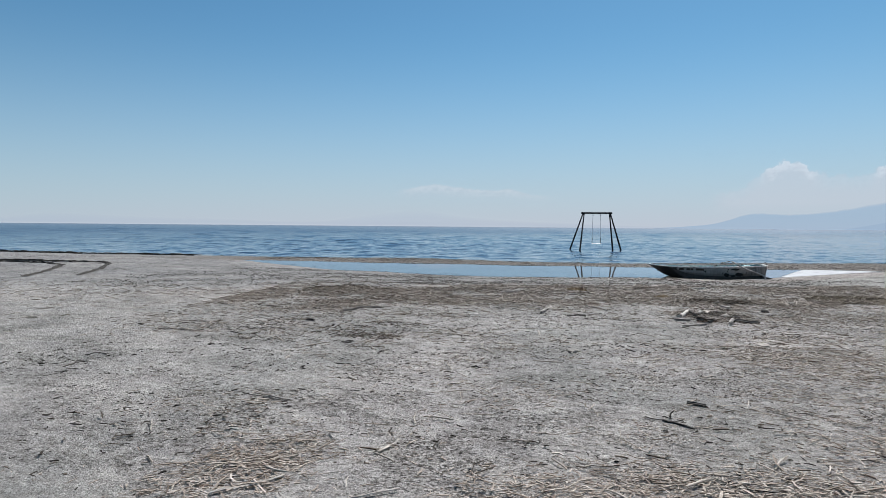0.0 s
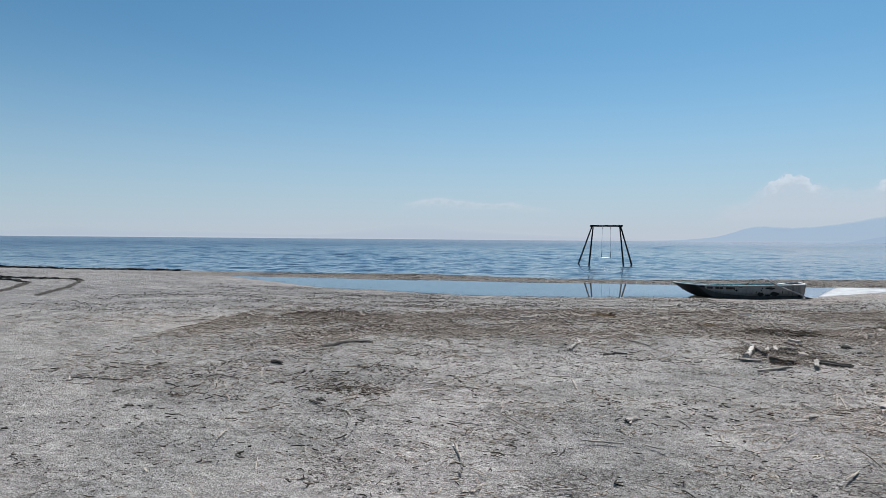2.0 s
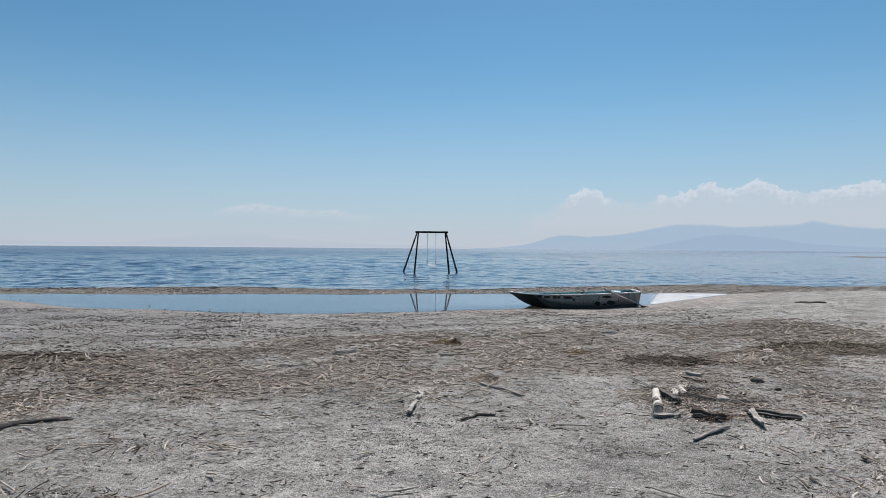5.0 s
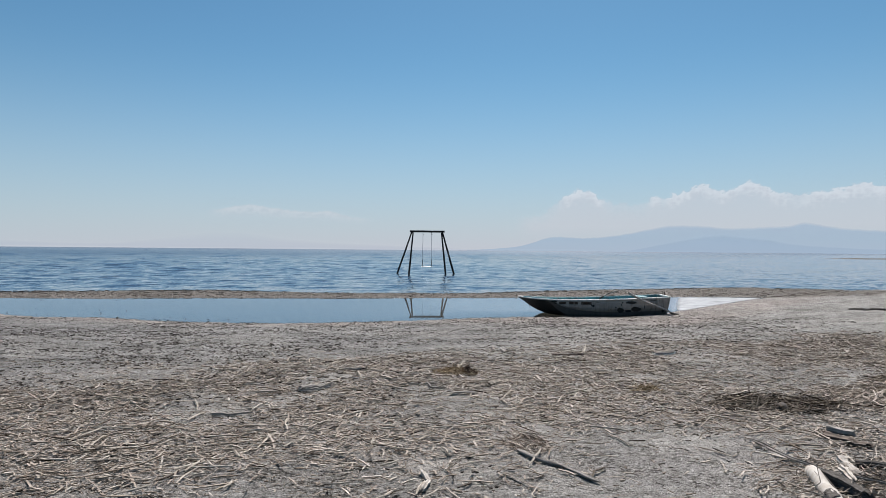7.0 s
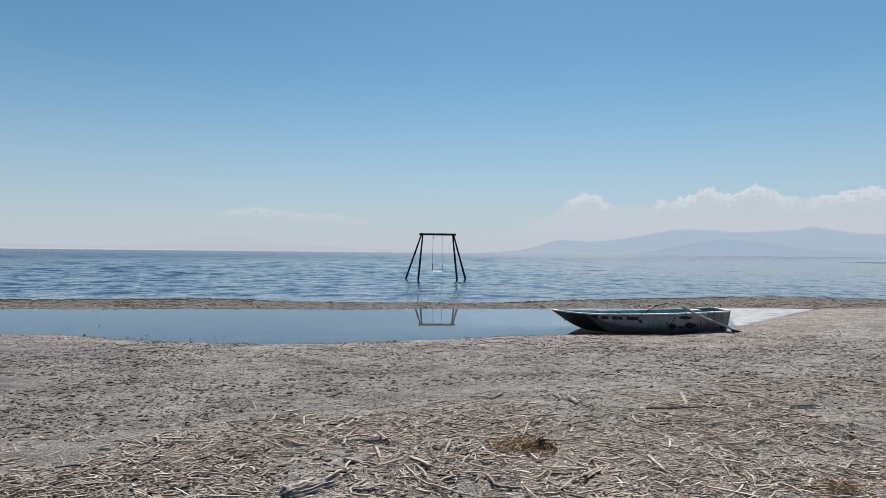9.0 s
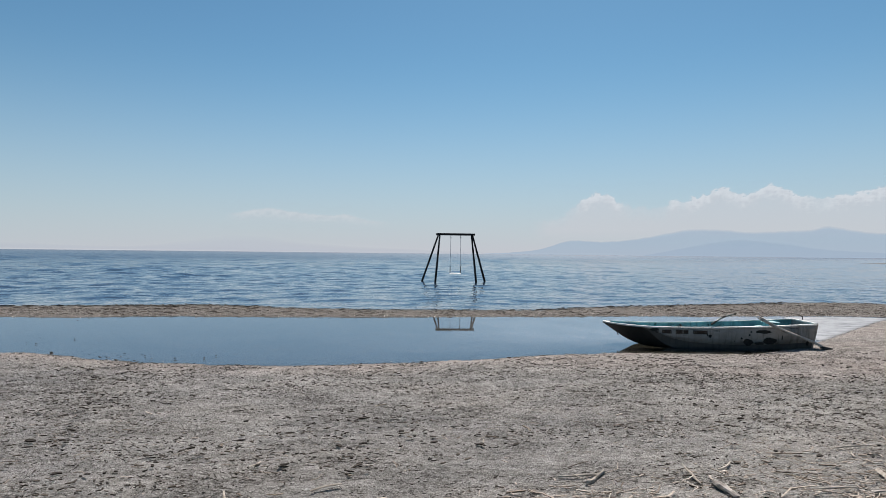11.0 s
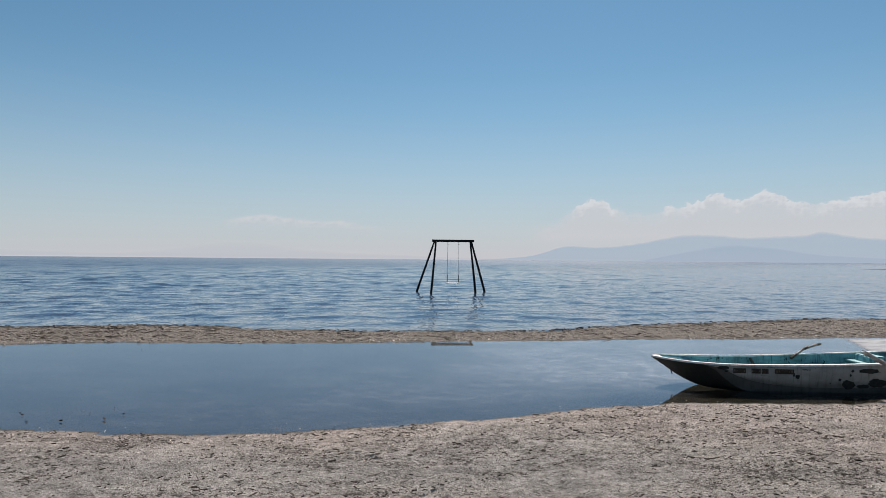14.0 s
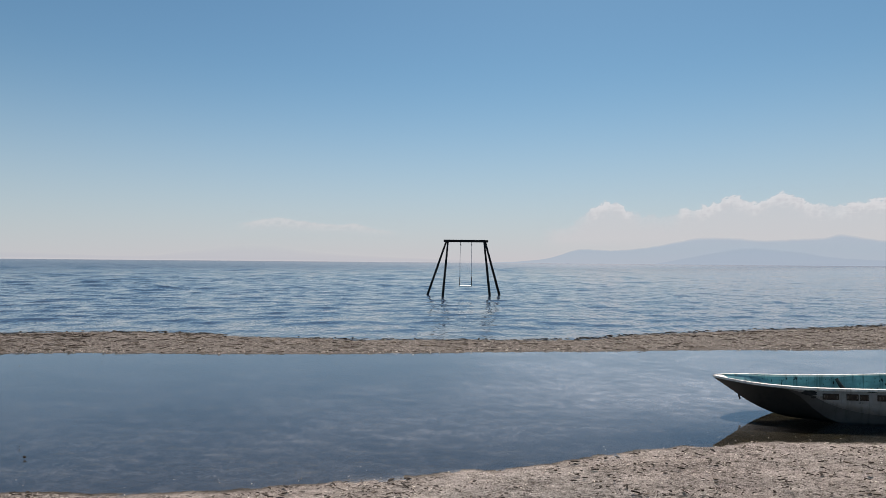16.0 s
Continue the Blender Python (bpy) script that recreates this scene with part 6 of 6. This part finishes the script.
def weed_mound(x, y, rx, ry, h, n, material, label, seed, length=0.2, width=0.009):
    """A heap of thin dry stems."""
    rng = np.random.default_rng(seed)
    r, th = np.sqrt(rng.uniform(0, 1, n)), rng.uniform(0, 2 * math.pi, n)
    px, py = x + rx * r * np.cos(th), y + ry * r * np.sin(th)
    ob = straws("weed_mound", px, py, length, width, material, label, seed, 0.3 if length < 0.1 else 0.1, 0.9 if length < 0.1 else 0.5)
    co = np.empty(len(ob.data.vertices) * 3, dtype=np.float32)
    ob.data.vertices.foreach_get("co", co)
    co = co.reshape(-1, 3)
    d = np.hypot((co[:, 0] - x) / rx, (co[:, 1] - y) / ry)
    lift = np.repeat(rng.uniform(0.0, 1.0, n), 9)
    co[:, 2] += h * np.clip(1 - d, 0, 1) * lift
    ob.data.vertices.foreach_set("co", co.ravel())
    ob.data.update()
    tagged(ob, label, "weed", kind="stuff")


weed_mound(0.2, 15.8, 0.25, 0.16, 0.035, 1000, M_OCHRE, "small golden brown clump of dry grass on the reed litter", 50, 0.06, 0.0055)
weed_mound(0.33, 15.78, 0.09, 0.07, 0.1, 350, M_BARKBITS, "dark brown root ball in the grass clump", 55, 0.04)
weed_mound(2.0, 14.94, 0.16, 0.1, 0.04, 320, M_OCHRE, "small tuft of golden dry grass", 56, 0.06, 0.005)
weed_mound(0.46, 13.34, 0.16, 0.2, 0.03, 300, M_REED_BROWN, "reddish straw scraps on the pale mud", 68, 0.07, 0.005)
weed_mound(6.0, 15.2, 1.3, 0.45, 0.11, 1500, M_GRASS, "long heap of dry olive weed on the drift line", 51)
weed_mound(3.0, 14.35, 0.6, 0.3, 0.07, 700, M_REED_DARK, "dark heap of rotted reed round a hollow", 52)
weed_mound(4.5, 14.6, 0.9, 0.35, 0.08, 1300, M_REED, "tangled heap of bleached reed", 53)
weed_mound(-5.0, 14.55, 0.95, 0.28, 0.13, 900, M_REED_DARK, "dark tangled heap of rotted reed on the drift line", 57)
weed_mound(-4.9, 14.5, 1.1, 0.35, 0.12, 700, M_REED, "bleached reed tangled over a dark heap", 58, 0.18)
weed_mound(2.45, 12.35, 0.6, 0.45, 0.05, 180, M_REED_DARK, "dark twigs tangled among the logs", 59, 0.14, 0.007)
weed_mound(2.4, 12.4, 0.75, 0.6, 0.04, 600, M_REED, "pale broken reed among the logs", 60, 0.09, 0.007)
# dark rotted scraps and pale reed lying in loose patches on the open mud
for i, (x, y, rx, ry, n, pale) in enumerate([
        (-2.5, 10.07, 0.32, 0.16, 260, 40), (-2.72, 9.12, 0.42, 0.16, 320, 50), (-3.2, 9.5, 0.3, 0.2, 150, 40),
        (-4.35, 9.5, 0.35, 0.5, 330, 50), (-2.6, 9.0, 0.3, 0.15, 160, 20), (-3.9, 8.6, 0.4, 0.2, 160, 60),
        (-1.4, 9.45, 0.42, 0.35, 120, 150), (-2.38, 11.2, 0.6, 0.25, 140, 200), (-2.4, 8.35, 0.2, 0.25, 50, 40),
        (-4.6, 13.8, 1.0, 0.4, 800, 330), (-3.2, 12.95, 0.7, 0.25, 280, 240), (-4.5, 12.6, 0.6, 0.2, 200, 200)]):
    weed_mound(x, y, rx * 1.3, ry * 1.5, 0.012, int(n * 0.45), M_REED_DARK, "dark rotted reed scraps in a loose patch on the mud", 80 + i, 0.06, 0.009)
    weed_mound(x, y, rx * 1.6, ry * 1.8, 0.02, pale // 2, M_REED, "bleached reed lying over a patch of dark scraps", 100 + i, 0.13, 0.009)
weed_mound(2.3, 11.75, 0.18, 0.09, 0.04, 220, M_BARKBITS, "reddish brown crumbled bark heap", 54, 0.035)


# ---- wheel ruts in the mud further along the beach ----
def rut(points, width, seed):
    line = [Vector((*p, 0)) for p in points]
    rng = random.Random(seed)
    pts = []
    for a, b in zip(line, line[1:]):
        pts += [a.lerp(b, k / 14) for k in range(14)]
    pts.append(line[-1])
    rows = []
    for k, p in enumerate(pts):
        d = (pts[min(k + 1, len(pts) - 1)] - pts[max(k - 1, 0)]).normalized()
        s = Vector((-d.y, d.x, 0))
        f = k / (len(pts) - 1)
        w = width * (0.7 + 0.6 * rng.random()) * (1 - 0.6 * f)
        row = []
        for q, h in ((-1, 0.0), (-0.6, 0.07), (-0.2, 0.02), (0.2, 0.015), (0.6, 0.06), (1, 0.0)):
            v = p + s * w * q
            row.append((v.x, v.y, gz(v.x, v.y) + 0.012 + h * rng.uniform(0.3, 1.3) * (1 - 0.5 * f)))
        rows.append(row)
    V = np.array(rows)
    ob = bulk("wheel_rut", V.reshape(-1, 3), grid_faces(6, len(rows)), M_MUD)
    tagged(ob, "dark churned wheel rut curving over the mud", "wheel rut", "wheel ruts", "structure")


xs, ys = scatter(14000, -20, 18, 32.5, 38, lambda x, y: np.exp(-((waters(x, y)[1] + 0.18) / 0.12) ** 2) * (fbm(x * 1.2, y, 3, 160) > 0.42), 10)
straws("wrack_line", xs, ys, 0.07, 0.03, M_BITS, "black weed and debris along the lake edge of the bar", 20, 0.1, 0.4, 0.1)
xs, ys = scatter(9000, -16, 14, 30, 33, lambda x, y: np.exp(-((waters(x, y)[0] + 0.15) / 0.14) ** 2) * (y > FAR(x) - 0.3) * smooth01((fbm(x * 0.6, y, 3, 161) - 0.4) / 0.15), 11)
straws("shell_grit", xs, ys, 0.025, 0.02, M_SHELL, "white broken shell along the pool edge of the bar", 23, 0.2)

rut([(-34, 24.6), (-28, 24.3), (-24.2, 23.9), (-22.2, 24.05), (-20.8, 24.05), (-19.3, 23.9), (-18.4, 23.2), (-16.6, 20.6), (-15.2, 17.9)], 0.2, 1)
rut([(-34, 23.2), (-27, 23.2), (-23, 23.1), (-21, 22.9), (-19.4, 21.9), (-17.7, 19.4), (-16.5, 17.2)], 0.17, 2)

xs, ys = scatter(5000, -60, -16, 30, 37, lambda x, y: np.exp(-((y - LAKE(x) + 0.5) / 0.45) ** 2) * smooth01((-x - 20) / 4), 9)
straws("wrack_line", xs, ys, 0.4, 0.10, M_BITS, "black weed washed up along the lake edge", 19, 0.05, 0.4, 0.05)


# ---- larger single reed stalks lying on top of the litter ----
def build_stalks():
    rng = random.Random(12)
    meshes = []
    for k in range(14):
        length, r, bend = rng.uniform(0.12, 0.36), rng.uniform(0.0045, 0.009), rng.uniform(-0.016, 0.016)
        pts = [(length * (f - 0.5), bend * (1 - (2 * f - 1) ** 2) + rng.uniform(-0.006, 0.006), 0.004 * rng.random()) for f in np.linspace(0, 1, 5)]
        bm = tube(bmesh.new(), pts, [r * 0.7, r, r * 1.05, r, r * 0.6], 6, 0.25, rng, 0.7)
        me = bpy.data.meshes.new("reed_stalk")
        bm.to_mesh(me)
        bm.free()
        me.materials.append(M_STALK)
        meshes.append(me)
    grng = np.random.default_rng(44)
    x, y = grng.uniform(-3.6, 4.6, 5000), grng.uniform(4.1, 18.5, 5000)
    want = (0.10 + 0.9 * litter(x, y)) * np.clip(1.25 - np.abs(x + 0.2) / (0.6 + 0.42 * np.clip(y - 1, 0, 9)), 0, 1)
    keep = np.nonzero(grng.uniform(0, 1, 5000) < want)[0][:280]
    for k, i in enumerate(keep):
        ob = new("reed_stalk", meshes[k % len(meshes)])
        ob.matrix_world = pose(float(x[i]), float(y[i]), gz(x[i], y[i]) + 0.022, 0, grng.uniform(-5, 5), grng.uniform(0, 360))
        tagged(ob, "bleached stout reed stalk lying on the beach", "reed stalk", "reed stalks on the beach")


build_stalks()
